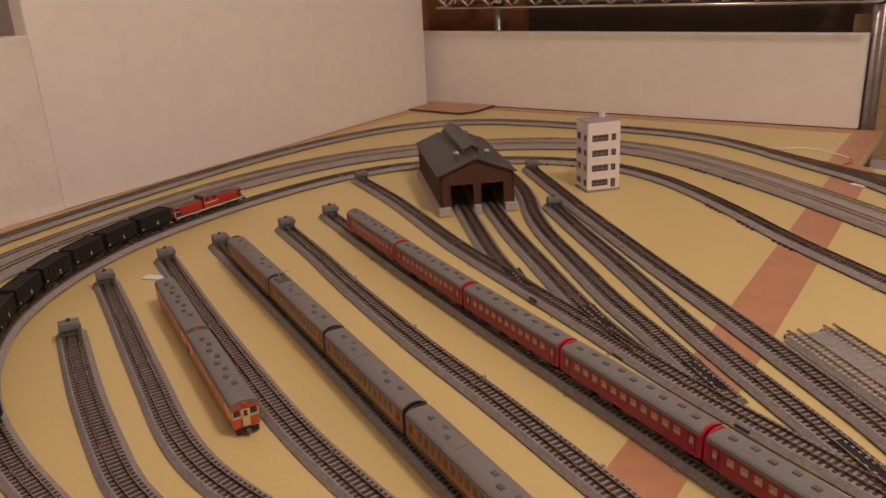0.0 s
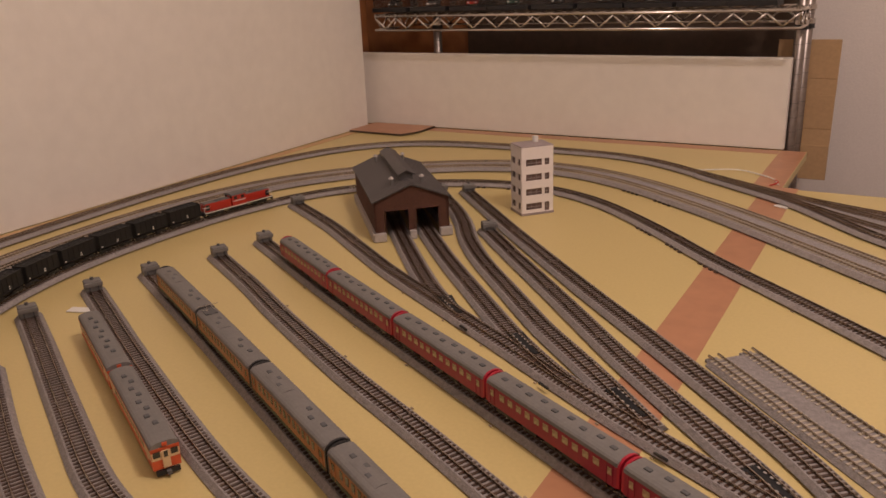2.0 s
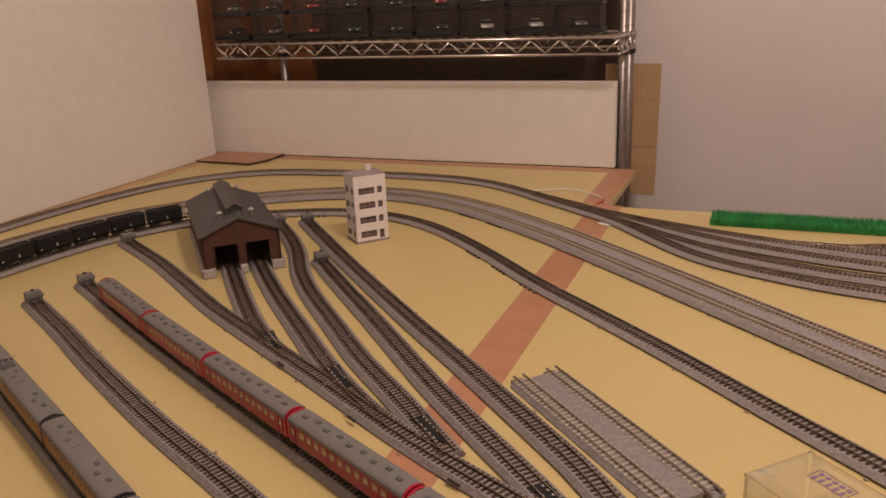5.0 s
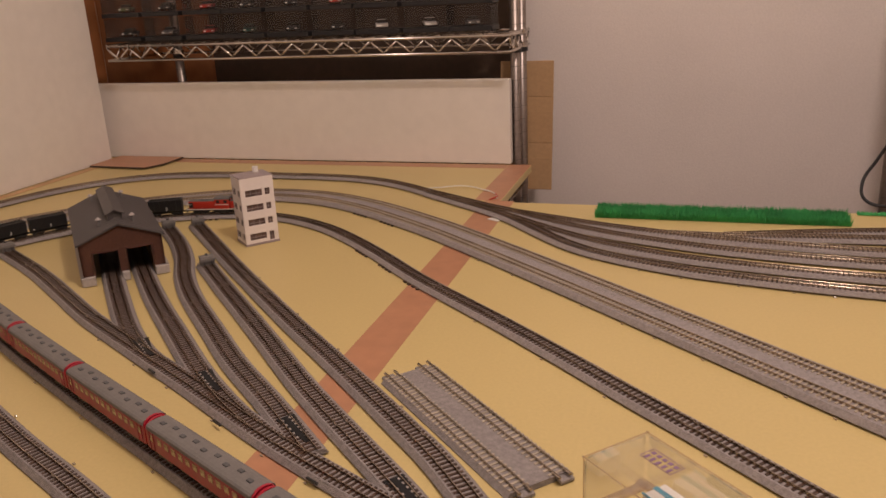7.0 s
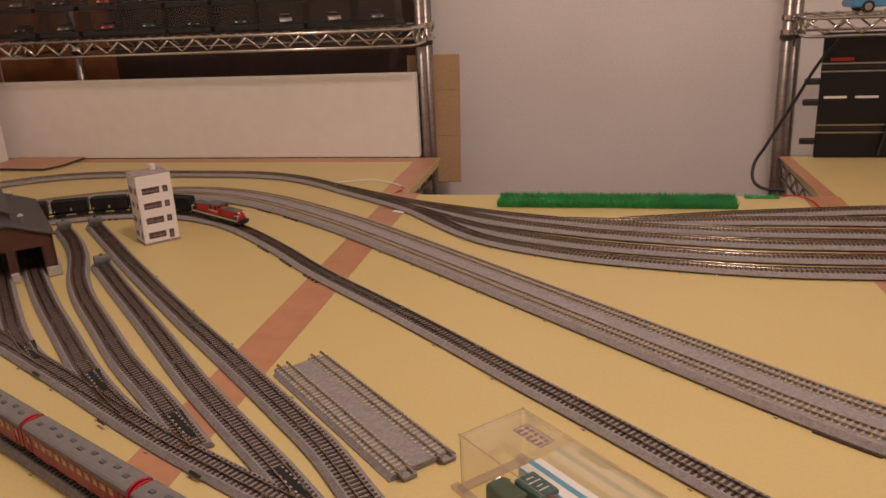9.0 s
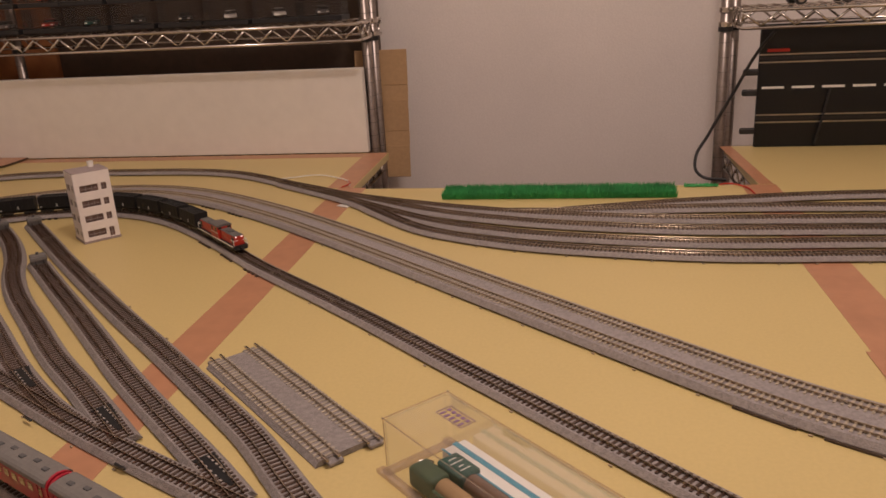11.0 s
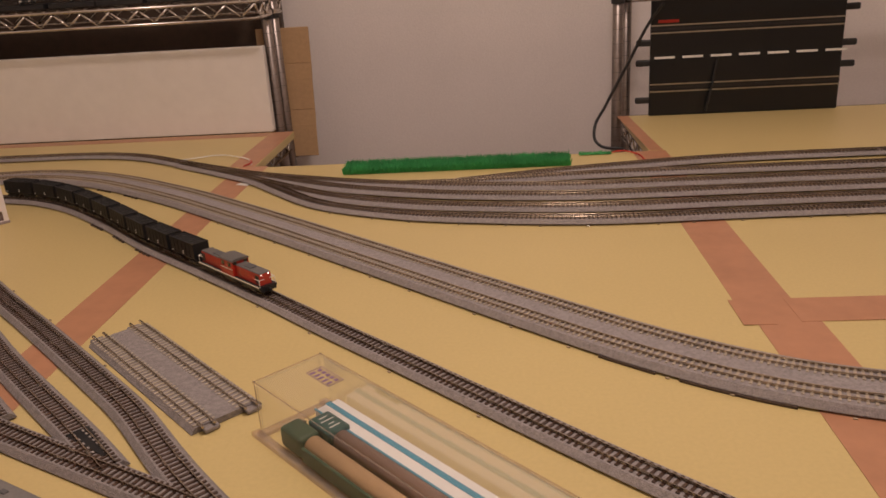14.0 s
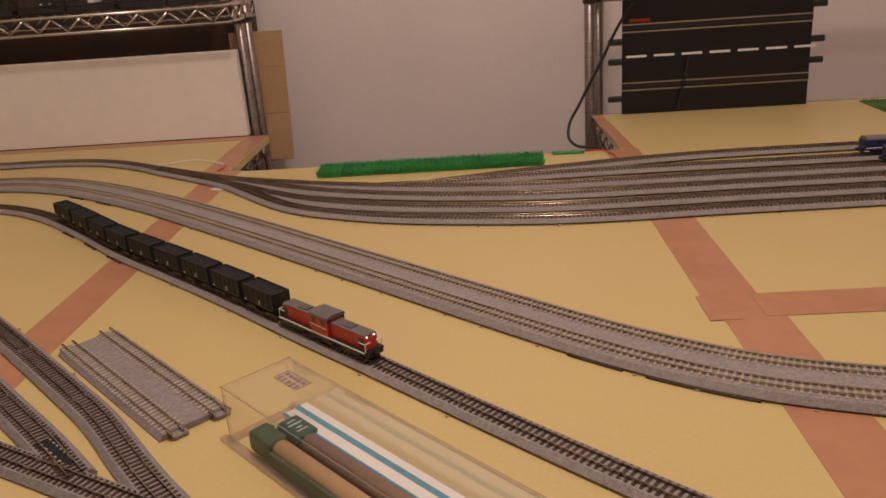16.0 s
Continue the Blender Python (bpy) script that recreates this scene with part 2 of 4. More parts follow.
def tape(x0, x1, y0, y1, z, label, skew=0.0):
    bm = bmesh.new()
    n = 40
    along_y = (y1 - y0) > (x1 - x0)
    for i in range(n):
        a, b = i / n, (i + 1) / n
        if along_y:
            q = [(x0 + skew * a, y0 + (y1 - y0) * a), (x1 + skew * a, y0 + (y1 - y0) * a), (x1 + skew * b, y0 + (y1 - y0) * b), (x0 + skew * b, y0 + (y1 - y0) * b)]
        else:
            q = [(x0 + (x1 - x0) * a, y0), (x0 + (x1 - x0) * b, y0), (x0 + (x1 - x0) * b, y1), (x0 + (x1 - x0) * a, y1)]
        bm.faces.new([bm.verts.new((*p, z + 0.0003)) for p in q])
    bmesh.ops.remove_doubles(bm, verts=bm.verts[:], dist=1e-6)
    bmesh.ops.solidify(bm, geom=bm.faces[:], thickness=0.00025)
    return tagged(part("joint_tape", bm, "tape"), label, "tape", "tapes over the board joints")


tape(-0.103, -0.056, -0.40, 1.34, 0.0, "brown adhesive tape over a seam between yellow boards", -0.004)
tape(-0.125, -0.0828, 1.341, 1.606, 0.0, "brown tape along the edge of a yellow board")
tape(0.513, 0.563, 0.735, 1.333, 0.0, "brown adhesive tape over a seam between yellow boards")
tape(0.520, 0.572, -0.40, 0.740, 0.0002, "brown adhesive tape over a seam between yellow boards")
tape(0.540, 0.560, 1.336, 1.606, 0.0, "brown tape along the edge of a yellow board", -0.012)
tape(0.556, 1.345, 0.730, 0.777, 0.0004, "brown adhesive tape over a cross seam of the boards")
tape(0.508, 0.535, 0.726, 0.776, 0.0006, "short overlapping patch of brown tape")
tape(-1.00, -0.126, 1.572, 1.603, 0.0, "brown tape along the back edge of a yellow board")

# white foam panels standing along the side and the back
def foam_panel(name, x0, x1, y0, y1, h, label, mat="foam"):
    b = soft_box((x0 + x1) / 2, (y0 + y1) / 2, h / 2 + 0.0008, x1 - x0, y1 - y0, h, 0.001, 1)
    return tagged(part(name, b, mat), label, "foam panel")


foam_panel("foam_panel", -1.035, -1.005, 0.675, 1.575, 0.78, "tall white foam backdrop panel standing along the board edge")
foam_panel("foam_panel", -1.038, -1.000, -0.10, 0.6725, 0.240, "white wrapped foam panel standing along the board edge", "wrap")
foam_panel("foam_panel", -1.045, -0.122, 1.609, 1.628, 0.160, "low white foam strip standing in front of the steel rack")
slab("edge_strip", "tan", -1.000, -0.982, -0.10, 1.57, 0.0004, 0.0012, "thin tan strip along the foam panels", "strip", "")
bm = bmesh.new()
prism(bm, [(-1.004, 1.502), (-0.864, 1.496), (-0.846, 1.535), (-0.846, 1.604), (-1.004, 1.604)], 0.0014, 0.0046, "x")
for v in bm.verts:
    v.co = (v.co.y, v.co.z, v.co.x)
card = tagged(part("corner_card", bm, "tape"), "brown flat card with dark edge lines lying in the back corner", "card")
# dark rods drawn along three edges of the card
for p, q in (((-1.002, 1.501), (-0.864, 1.495)), ((-0.863, 1.496), (-0.845, 1.534)), ((-0.845, 1.535), (-0.845, 1.603))):
    bm = bmesh.new()
    rod(bm, (*p, 0.0030), (*q, 0.0030), 0.0018, 6)
    part("card_rim", bm, "darkwood", card, "dark brown edge line")


# ---------------------------------------------------------------- tracks
class Path:
    """A smooth line through plan points, measured along its length."""

    def __init__(self, pts, step=0.004):
        p = [Vector(q) for q in pts]
        p = [p[0] * 2 - p[1], *p, p[-1] * 2 - p[-2]]
        out = []
        for a, b, c, d in zip(p, p[1:], p[2:], p[3:]):
            n = max(3, int((c - b).length / step))
            for i in range(n):
                t = i / n
                out.append(0.5 * ((2 * b) + (c - a) * t + (2 * a - 5 * b + 4 * c - d) * t * t + (3 * b - a - 3 * c + d) * t ** 3))
        out.append(p[-2])
        for _ in range(24):
            out = [out[0], *[(u + v * 2 + w) / 4 for u, v, w in zip(out, out[1:], out[2:])], out[-1]]
        self.p = np.array([tuple(q) for q in out])
        self.s = np.concatenate([[0], np.cumsum(np.linalg.norm(np.diff(self.p, axis=0), axis=1))])
        self.length = float(self.s[-1])

    def at(self, s):
        return Vector((float(np.interp(s, self.s, self.p[:, 0])), float(np.interp(s, self.s, self.p[:, 1]))))

    def way(self, s, d=0.008):
        return (self.at(min(self.length, s + d)) - self.at(max(0, s - d))).normalized()

    def near(self, x, y):
        return float(self.s[np.argmin((self.p[:, 0] - x) ** 2 + (self.p[:, 1] - y) ** 2)])

    def on(self, s, z=0.0, side=0.0):
        w = self.way(s)
        q = self.at(s) + Vector((-w.y, w.x)) * side
        return pose(q.x, q.y, z, 0, 0, math.degrees(math.atan2(w.y, w.x)))


def strip(path, profile, side=0.0, dz=0.0, step=0.006, s0=0.0, s1=None):
    """The profile (across, up) drawn along the path."""
    s1 = path.length if s1 is None else s1
    n = max(2, int((s1 - s0) / step))
    bm, rows = bmesh.new(), []
    for i in range(n + 1):
        m = path.on(s0 + (s1 - s0) * i / n, dz, side)
        rows.append([bm.verts.new(m @ Vector((0, a, b))) for a, b in profile])
    k = len(profile)
    for u, v in zip(rows, rows[1:]):
        for j in range(k):
            bm.faces.new((u[j], u[(j + 1) % k], v[(j + 1) % k], v[j]))
    bm.faces.new(rows[0])
    bm.faces.new(rows[-1][::-1])
    return bm


def tie_mesh(name, mat, length, width, high):
    bm = bmesh.new()
    box(bm, 0, 0, -0.0006 + high / 2, width, length, high + 0.0012)
    for a in (-0.0045, 0.0045):
        box(bm, 0, a, high + 0.0003, width * 0.7, 0.0022, 0.0006)
    return mesh_of(bm, mat, name)


TIE = tie_mesh("sleeper", "sleeper", 0.0168, 0.0022, 0.0007)
PALE_TIE = tie_mesh("pale_sleeper", "concrete", 0.0165, 0.0020, 0.0006)
TOP = 0.0046
CLIP = bmesh.new()
box(CLIP, 0, 0, 0, 0.0062, 0.0015, 0.0014)
CLIP = mesh_of(CLIP, "tie_glint", "rail_joiner")
RAIL = [(-0.0005, 0), (-0.00022, 0.0010), (-0.00036, 0.0019), (-0.00026, 0.0020), (0.00026, 0.0020), (0.00036, 0.0019), (0.00022, 0.0010), (0.0005, 0)]
RAIL_TOP = TOP + 0.0006 + 0.0020


def track(pts, label, i=0, lines=(0.0,), width=0.0268, pale=False, pieces=True, rails="rail_b", group="tracks of the yard", bed="ballast_d", s1=None, lift=0.0):
    """One length of model track: ballast bed, two rails a line, and sleepers."""
    path = pts if isinstance(pts, Path) else Path(pts)
    dz = 0.0004 + i * 0.00013
    ob = thing("model_track", label, "model track", None, group)
    half, flat = width / 2, width / 2 - 0.0036
    prof = [(-half, 0), (-half, 0.0006), (-flat, TOP + lift), (flat, TOP + lift), (half, 0.0006), (half, 0)]
    part("ballast_bed", strip(path, prof, 0, dz), bed, ob)
    pitch = 0.0053 if pale else 0.0051
    for line in lines:
        for a in (-0.0045, 0.0045):
            part("rail", strip(path, RAIL, line + a, dz + TOP + lift + 0.0006), rails, ob)
        for k in range(1, int(path.length / 0.124) + 1):
            for a in (-0.0045, 0.0045):
                again("rail_joiner", CLIP, ob, path.on(k * 0.124 - 0.02, dz + TOP + lift + 0.0012, line + a))
        n = int(path.length / pitch)
        me, bm, count = (PALE_TIE if pale else TIE), None, 0
        for j in range(n):
            m = path.on((j + 0.5) * path.length / n, dz + TOP + lift, line)
            if pieces and count < 280 // len(lines):
                again("sleeper", me, ob, m)
                count += 1
            else:
                bm = bm or bmesh.new()
                w = 0.0020 if pale else 0.0022
                box(bm, 0, 0, 0, w, 0.0165, 0.0016, m)
                for a in (-0.0045, 0.0045):
                    box(bm, 0, a, 0.0012, w * 0.7, 0.0022, 0.0006, m)
        if bm:
            tagged(part("sleeper_bed", bm, "concrete" if pale else "sleeper", ob), kind="stuff")
    return ob, path


def bumper(path, label, s=0.012, flip=False):
    """A track-end buffer stop: concrete-grey block on the ballast with two posts and a cross beam."""
    ob = thing("buffer_stop", label, "buffer stop", path.on(s, TOP + 0.0004) @ (pose(0, 0, 0, 0, 0, 180) if flip else pose(0, 0, 0)), "buffer stops")
    part("block", soft_box(-0.002, 0, 0.0065, 0.012, 0.0180, 0.013, 0.0014), "grey", ob)
    bm = bmesh.new()
    box(bm, 0.0050, 0, 0.0088, 0.0024, 0.0190, 0.0040)
    part("cross_beam", bm, "grey", ob)
    for a in (-0.0045, 0.0045):
        bm = bmesh.new()
        box(bm, 0.0046, a, 0.0045, 0.0018, 0.0016, 0.0090)
        part("post", bm, "vent", ob)
    bm = bmesh.new()
    rod(bm, (-0.002, 0, 0.012), (-0.002, 0, 0.0155), 0.0018, 10)
    part("lamp_cap", bm, "vent", ob)
    return ob


YARD = "single model track on grey ballast with dark sleepers"
LINES = {
    "A": [(-0.605, 0.432), (-0.538, 0.397), (-0.477, 0.366), (-0.398, 0.33), (-0.35, 0.311), (-0.28, 0.297)],
    "B": [(-0.69, 0.526), (-0.602, 0.482), (-0.534, 0.447), (-0.431, 0.395), (-0.389, 0.374), (-0.347, 0.357), (-0.304, 0.346), (-0.24, 0.338), (-0.17, 0.332)],
    "C": [(-0.6915, 0.6045), (-0.6035, 0.5595), (-0.5235, 0.5185), (-0.4005, 0.4585), (-0.3085, 0.4165), (-0.2275, 0.3865), (-0.1515, 0.3625)],
    "D": [(-0.674, 0.668), (-0.469, 0.567), (-0.22, 0.442), (0.018, 0.323)],
    "E": [(-0.647, 0.7505), (-0.535, 0.6905), (-0.444, 0.6385), (-0.31, 0.5675), (-0.203, 0.5165), (-0.097, 0.4625), (0.058, 0.3835)],
    "F": [(-0.633, 0.816), (-0.425, 0.702), (-0.297, 0.635), (-0.176, 0.574), (-0.049, 0.51), (0.119, 0.425)],
    "G": [(-0.712, 0.975), (-0.594, 0.908), (-0.497, 0.844), (-0.416, 0.79), (-0.321, 0.735), (-0.217, 0.676), (-0.107, 0.612), (-0.022, 0.568), (0.031, 0.542), (0.16, 0.478)],
    "H": [(-0.585, 1.03), (-0.486, 0.916), (-0.415, 0.837), (-0.35, 0.768), (-0.3, 0.724), (-0.265, 0.703)],
    "I": [(-0.56, 1.054), (-0.459, 0.94), (-0.374, 0.849), (-0.298, 0.774), (-0.235, 0.712), (-0.195, 0.676), (-0.152, 0.641), (-0.115, 0.617)],
    "J": [(-0.543, 1.114), (-0.478, 1.047), (-0.428, 0.985), (-0.393, 0.932), (-0.341, 0.868), (-0.266, 0.791), (-0.199, 0.723), (-0.139, 0.67), (-0.098, 0.632), (-0.058, 0.594)],
    "K": [(-0.388, 0.973), (-0.308, 0.891), (-0.255, 0.838), (-0.194, 0.776), (-0.122, 0.702), (-0.075, 0.657), (-0.025, 0.611), (0.014, 0.575), (0.055, 0.534)],
    "L": [(-0.506, 1.135), (-0.4265, 1.0545), (-0.35, 0.977), (-0.203, 0.834), (-0.1, 0.738), (-0.012, 0.654), (0.038, 0.605), (0.083, 0.552), (0.122, 0.509), (0.2, 0.43)],
}
WAYS = {}
for k, (name, pts) in enumerate(LINES.items()):
    WAYS[name] = track(pts, YARD, k)[1]
for name in "ABCDEFGJKL":
    bumper(WAYS[name], "small grey buffer stop at the end of a siding")



def frog_plate(x, y, rz):
    ob = thing("turnout_frog", "black plastic turnout frog between the rails", "turnout part", pose(x, y, TOP + 0.0012, 0, 0, rz), "turnout frogs")
    bm = bmesh.new()
    prism(bm, [(-0.024, -0.003), (0.022, -0.0085), (0.022, 0.0075), (-0.024, 0.001)], 0.0, 0.0014, "x")
    for v in bm.verts:
        v.co = (v.co.y, v.co.z, v.co.x)
    part("plate", bm, "wagon", ob)
    dot = mesh_of(soft_box(0, 0, 0.0016, 0.0024, 0.0013, 0.0006, 0.0001, 1), "stone", "stud")
    for k in range(5):
        again("stud", dot, ob, pose(-0.014 + k * 0.0075, 0.0035, 0))
        again("stud", dot, ob, pose(-0.006 + k * 0.0060, -0.0030, 0))


for x, y in ((-0.302, 0.730), (-0.198, 0.680), (-0.085, 0.621), (0.029, 0.561)):
    frog_plate(x, y, 139)


def point_lever(x, y, rz):
    bm = soft_box(0, 0, 0.0010, 0.012, 0.0022, 0.0020, 0.0004, 1)
    ob = tagged(part("point_lever", bm, "black"), "small black point lever beside a turnout", "lever", "point levers")
    ob.matrix_basis = pose(x, y, 0.0040, 0, 0, rz)


for name, px, py in (("G", -0.262, 0.692), ("G", -0.150, 0.622), ("G", -0.040, 0.566)):
    w = WAYS[name].way(WAYS[name].near(px, py))
    point_lever(px - 0.0030, py - 0.0035, math.degrees(math.atan2(w.y, w.x)))

INNER = Path([(-0.20, 0.255), (-0.300, 0.262), (-0.389, 0.277), (-0.460, 0.292), (-0.540, 0.318), (-0.610, 0.357), (-0.668, 0.406), (-0.708, 0.460), (-0.740, 0.522), (-0.762, 0.588), (-0.774, 0.655),
              (-0.778, 0.730), (-0.775, 0.810), (-0.765, 0.890), (-0.745, 0.970), (-0.709, 1.045), (-0.658, 1.104), (-0.590, 1.152), (-0.515, 1.184), (-0.445, 1.195), (-0.375, 1.185), (-0.306, 1.153),
              (-0.242, 1.105), (-0.1648, 1.034), (-0.0942, 0.9635), (0.0219, 0.8625), (0.0966, 0.7953), (0.1646, 0.7315), (0.224, 0.678), (0.334, 0.577), (0.425, 0.496), (0.62, 0.33)])
track(INNER, "single model track of the inner loop on grey ballast", 12, group="loop tracks", bed="ballast")
DOUBLE = Path([(-0.70, 0.25), (-0.790, 0.385), (-0.840, 0.490), (-0.862, 0.600), (-0.873, 0.700), (-0.876, 0.800), (-0.870, 0.885), (-0.852, 0.978), (-0.818, 1.068), (-0.762, 1.150), (-0.680, 1.228),
               (-0.585, 1.286), (-0.500, 1.314), (-0.420, 1.316), (-0.345, 1.297), (-0.260, 1.254), (-0.149, 1.177), (-0.075, 1.118), (0.046, 1.015), (0.199, 0.881), (0.3395, 0.7575), (0.4265, 0.685),
               (0.500, 0.637), (0.569, 0.609), (0.66, 0.589), (0.80, 0.577)])
track(DOUBLE, "double model track with pale concrete sleepers", 13, (-0.0165, 0.0165), 0.063, True, True, "rail", "loop tracks", "ballast", lift=0.0010)
OUTER = Path([(-0.86, 0.25), (-0.915, 0.400), (-0.942, 0.540), (-0.955, 0.650), (-0.963, 0.760), (-0.968, 0.870), (-0.968, 0.970), (-0.961, 1.080), (-0.942, 1.195), (-0.905, 1.300), (-0.845, 1.382), (-0.760, 1.433),
              (-0.647, 1.453), (-0.526, 1.456), (-0.412, 1.453), (-0.337, 1.438), (-0.277, 1.411), (-0.208, 1.364), (-0.129, 1.313), (-0.056, 1.268), (0.031, 1.231), (0.119, 1.199), (0.239, 1.168), (0.392, 1.147), (0.506, 1.145), (0.7, 1.146), (1.2, 1.146)])
track(OUTER, "single model track of the outer loop on grey ballast", 14, group="loop tracks", bed="ballast", rails="rail")
STATION = [
    [(-0.208, 1.360), (-0.120, 1.295), (-0.049, 1.238), (0.004, 1.178), (0.056, 1.121), (0.101, 1.087), (0.178, 1.051), (0.248, 1.030), (0.382, 1.007), (0.481, 1.003), (0.65, 1.008), (1.2, 1.010)],
    [(-0.060, 1.247), (-0.003, 1.200), (0.046, 1.163), (0.100, 1.127), (0.173, 1.096), (0.245, 1.075), (0.385, 1.052), (0.489, 1.049), (0.66, 1.053), (1.2, 1.054)],
    [(-0.060, 1.270), (0.036, 1.207), (0.082, 1.182), (0.125, 1.162), (0.242, 1.125), (0.389, 1.101), (0.497, 1.098), (0.68, 1.100), (1.2, 1.100)],
    [(0.180, 1.181), (0.250, 1.180), (0.319, 1.186), (0.396, 1.193), (0.515, 1.197), (0.7, 1.196), (1.2, 1.194)],
    [(0.250, 1.182), (0.319, 1.200), (0.408, 1.221), (0.523, 1.241), (0.606, 1.252), (0.73, 1.257), (1.2, 1.256)],
]
for k, pts in enumerate(STATION):
    track(pts, "single station track on grey ballast with brown sleepers", 15 + k, pieces=False, rails="rail", group="station tracks", bed="ballast")

CLEAR_CLIP = mesh_of(soft_box(0, 0, 0.0006, 0.0032, 0.0018, 0.0012, 0.0004, 1), "clip", "edge_clip")


def edge_clips(path, side, start, gap, count):
    """Small pale clips pressed against the foot of the ballast."""
    rnd = random.Random(3)
    for k in range(count):
        s = start + gap * (k + rnd.uniform(-0.25, 0.25))
        ob = tagged(new("edge_clip", CLEAR_CLIP), "tiny pale clip at the foot of the ballast", "clip", "track clips")
        ob.matrix_basis = path.on(s, 0.0004, side)


edge_clips(DOUBLE, -0.0335, DOUBLE.near(-0.02, 1.07), 0.060, 14)
edge_clips(INNER, -0.0155, INNER.near(0.02, 0.87), 0.095, 5)
edge_clips(Path(STATION[0]), -0.0155, 0.42, 0.055, 12)
edge_clips(WAYS["G"], -0.0155, 0.42, 0.075, 6)
edge_clips(WAYS["F"], -0.0155, 0.20, 0.110, 5)
edge_clips(WAYS["L"], 0.0155, 0.30, 0.120, 4)
edge_clips(WAYS["E"], 0.0155, 0.22, 0.125, 4)

DARK_TAB = mesh_of(soft_box(0, 0, 0.0008, 0.0050, 0.0040, 0.0020, 0.0006, 1), "darkwood", "foot_tab")


def foot_tabs(path, side, x, y, groups, gap):
    """Dark plastic tabs of the joints, four in a row, showing at the foot of the ballast."""
    s0 = path.near(x, y)
    for g in range(groups):
        for k in range(4):
            ob = tagged(new("foot_tab", DARK_TAB), "tiny dark brown joint tab at the foot of the ballast", "track joint", "dark joint tabs")
            ob.matrix_basis = path.on(s0 + g * gap + (k - 1.5) * 0.0098, 0.0004, side)


foot_tabs(INNER, -0.0142, -0.190, 1.065, 3, 0.0720)
foot_tabs(INNER, -0.0142, -0.515, 1.184, 2, 0.0720)
foot_tabs(DOUBLE, -0.0322, -0.260, 1.254, 2, 0.0720)
# dark strips stand in for the shaded gap under the lifted bed
for x, y, length in ((0.405, 0.703, 0.046), (0.455, 0.664, 0.075)):
    s_a = DOUBLE.near(x, y)
    bm = strip(DOUBLE, [(-0.0012, 0), (-0.0012, 0.0016), (0.0014, 0.0016), (0.0014, 0)], -0.0322, 0.0003, 0.006, s_a, s_a + length)
    tagged(part("foot_strip", bm, "darkwood"), "thin dark brown strip standing in for the shaded gap under the ballast", "track joint", "dark joint tabs")

# a loose length of double track lying on the board
LOOSE = Path([(-0.030, 0.736), (0.1125, 0.597)])
loose, _ = track(LOOSE, "loose piece of double track with pale sleepers", 0, (-0.0165, 0.0165), 0.056, True, True, "rail_b", "loose track", "ballast_d")
for end, out in ((0.0, -1), (LOOSE.length, 1)):
    for line in (-0.0165, 0.0165):
        joint = part("end_joint", soft_box(0, 0, 0.0018, 0.0070, 0.0115, 0.0032, 0.0006, 1), "ballast_d", loose)
        joint.matrix_basis = LOOSE.on(end, 0.0004, line + 0.002 * out) @ Matrix.Translation((out * 0.0030, 0, 0))
        for a in (-0.0045, 0.0045):
            joiner = part("rail_joiner", soft_box(0, 0, 0, 0.0080, 0.0022, 0.0020, 0.0004, 1), "rail_b", loose)
            joiner.matrix_basis = LOOSE.on(end, TOP + 0.0018, line + a) @ Matrix.Translation((out * 0.0020, 0, 0))


# ---------------------------------------------------------------- rolling stock
def hull(length, width, z0, z1, r=0.0012):
    bm = bmesh.new()
    w = width / 2
    prism(bm, [(-w, z0), (-w, z1 - r), (-w + r * 0.4, z1), (w - r * 0.4, z1), (w, z1 - r), (w, z0)], -length / 2, length / 2)
    return bm


def roof_mesh(length, width, z0, rise, over=0.0004, n=10):
    w = width / 2 + over
    prof = [(w * math.cos(math.pi * i / n), z0 + rise * (math.sin(math.pi * i / n) ** 0.7 if 0 < i < n else 0)) for i in range(n + 1)]
    prof += [(-w, z0 - 0.0003), (w, z0 - 0.0003)]
    bm = bmesh.new()
    prism(bm, prof, -length / 2 - over, length / 2 + over)
    return bm


WHEEL = bmesh.new()
rod(WHEEL, (0, -0.0052, 0), (0, -0.0040, 0), 0.0030, 12)
rod(WHEEL, (0, 0.0040, 0), (0, 0.0052, 0), 0.0030, 12)
rod(WHEEL, (0, -0.005, 0), (0, 0.005, 0), 0.0008, 6)
WHEEL = mesh_of(WHEEL, "black", "wheelset")


def bogie(parent, x, half=0.0075, wide=0.0150):
    bm = bmesh.new()
    for a in (-wide / 2, wide / 2):
        box(bm, 0, a, 0.0036, half * 2 + 0.006, 0.0012, 0.0022)
        for c in (-half, half):
            box(bm, c, a, 0.0030, 0.0030, 0.0016, 0.0030)
    box(bm, 0, 0, 0.0042, 0.004, wide, 0.0020)
    b = part("bogie", bm, "black", parent)
    b.matrix_basis = pose(x, 0, 0)
    for c in (-half, half):
        again("wheelset", WHEEL, b, pose(c, 0, 0.0030))
    return b


def window_row(parent, xs, z, w, h, half, mat, name="window", frame_mat=None):
    bm = bmesh.new()
    box(bm, 0, 0, 0, w, 0.0006, h)
    me = mesh_of(bm, mat, name)
    fm = None
    if frame_mat:
        bm = bmesh.new()
        for c in (-1, 1):
            box(bm, c * (w / 2 + 0.0002), 0, 0, 0.0005, 0.0010, h + 0.0008)
            box(bm, 0, 0, c * (h / 2 + 0.0002), w, 0.0010, 0.0005)
        fm = mesh_of(bm, frame_mat, "window_frame")
    for a in (-1, 1):
        for x in xs:
            p = again(name, me, parent, pose(x, a * half, z))
            if fm:
                again("window_frame", fm, p, pose(0, 0, 0))


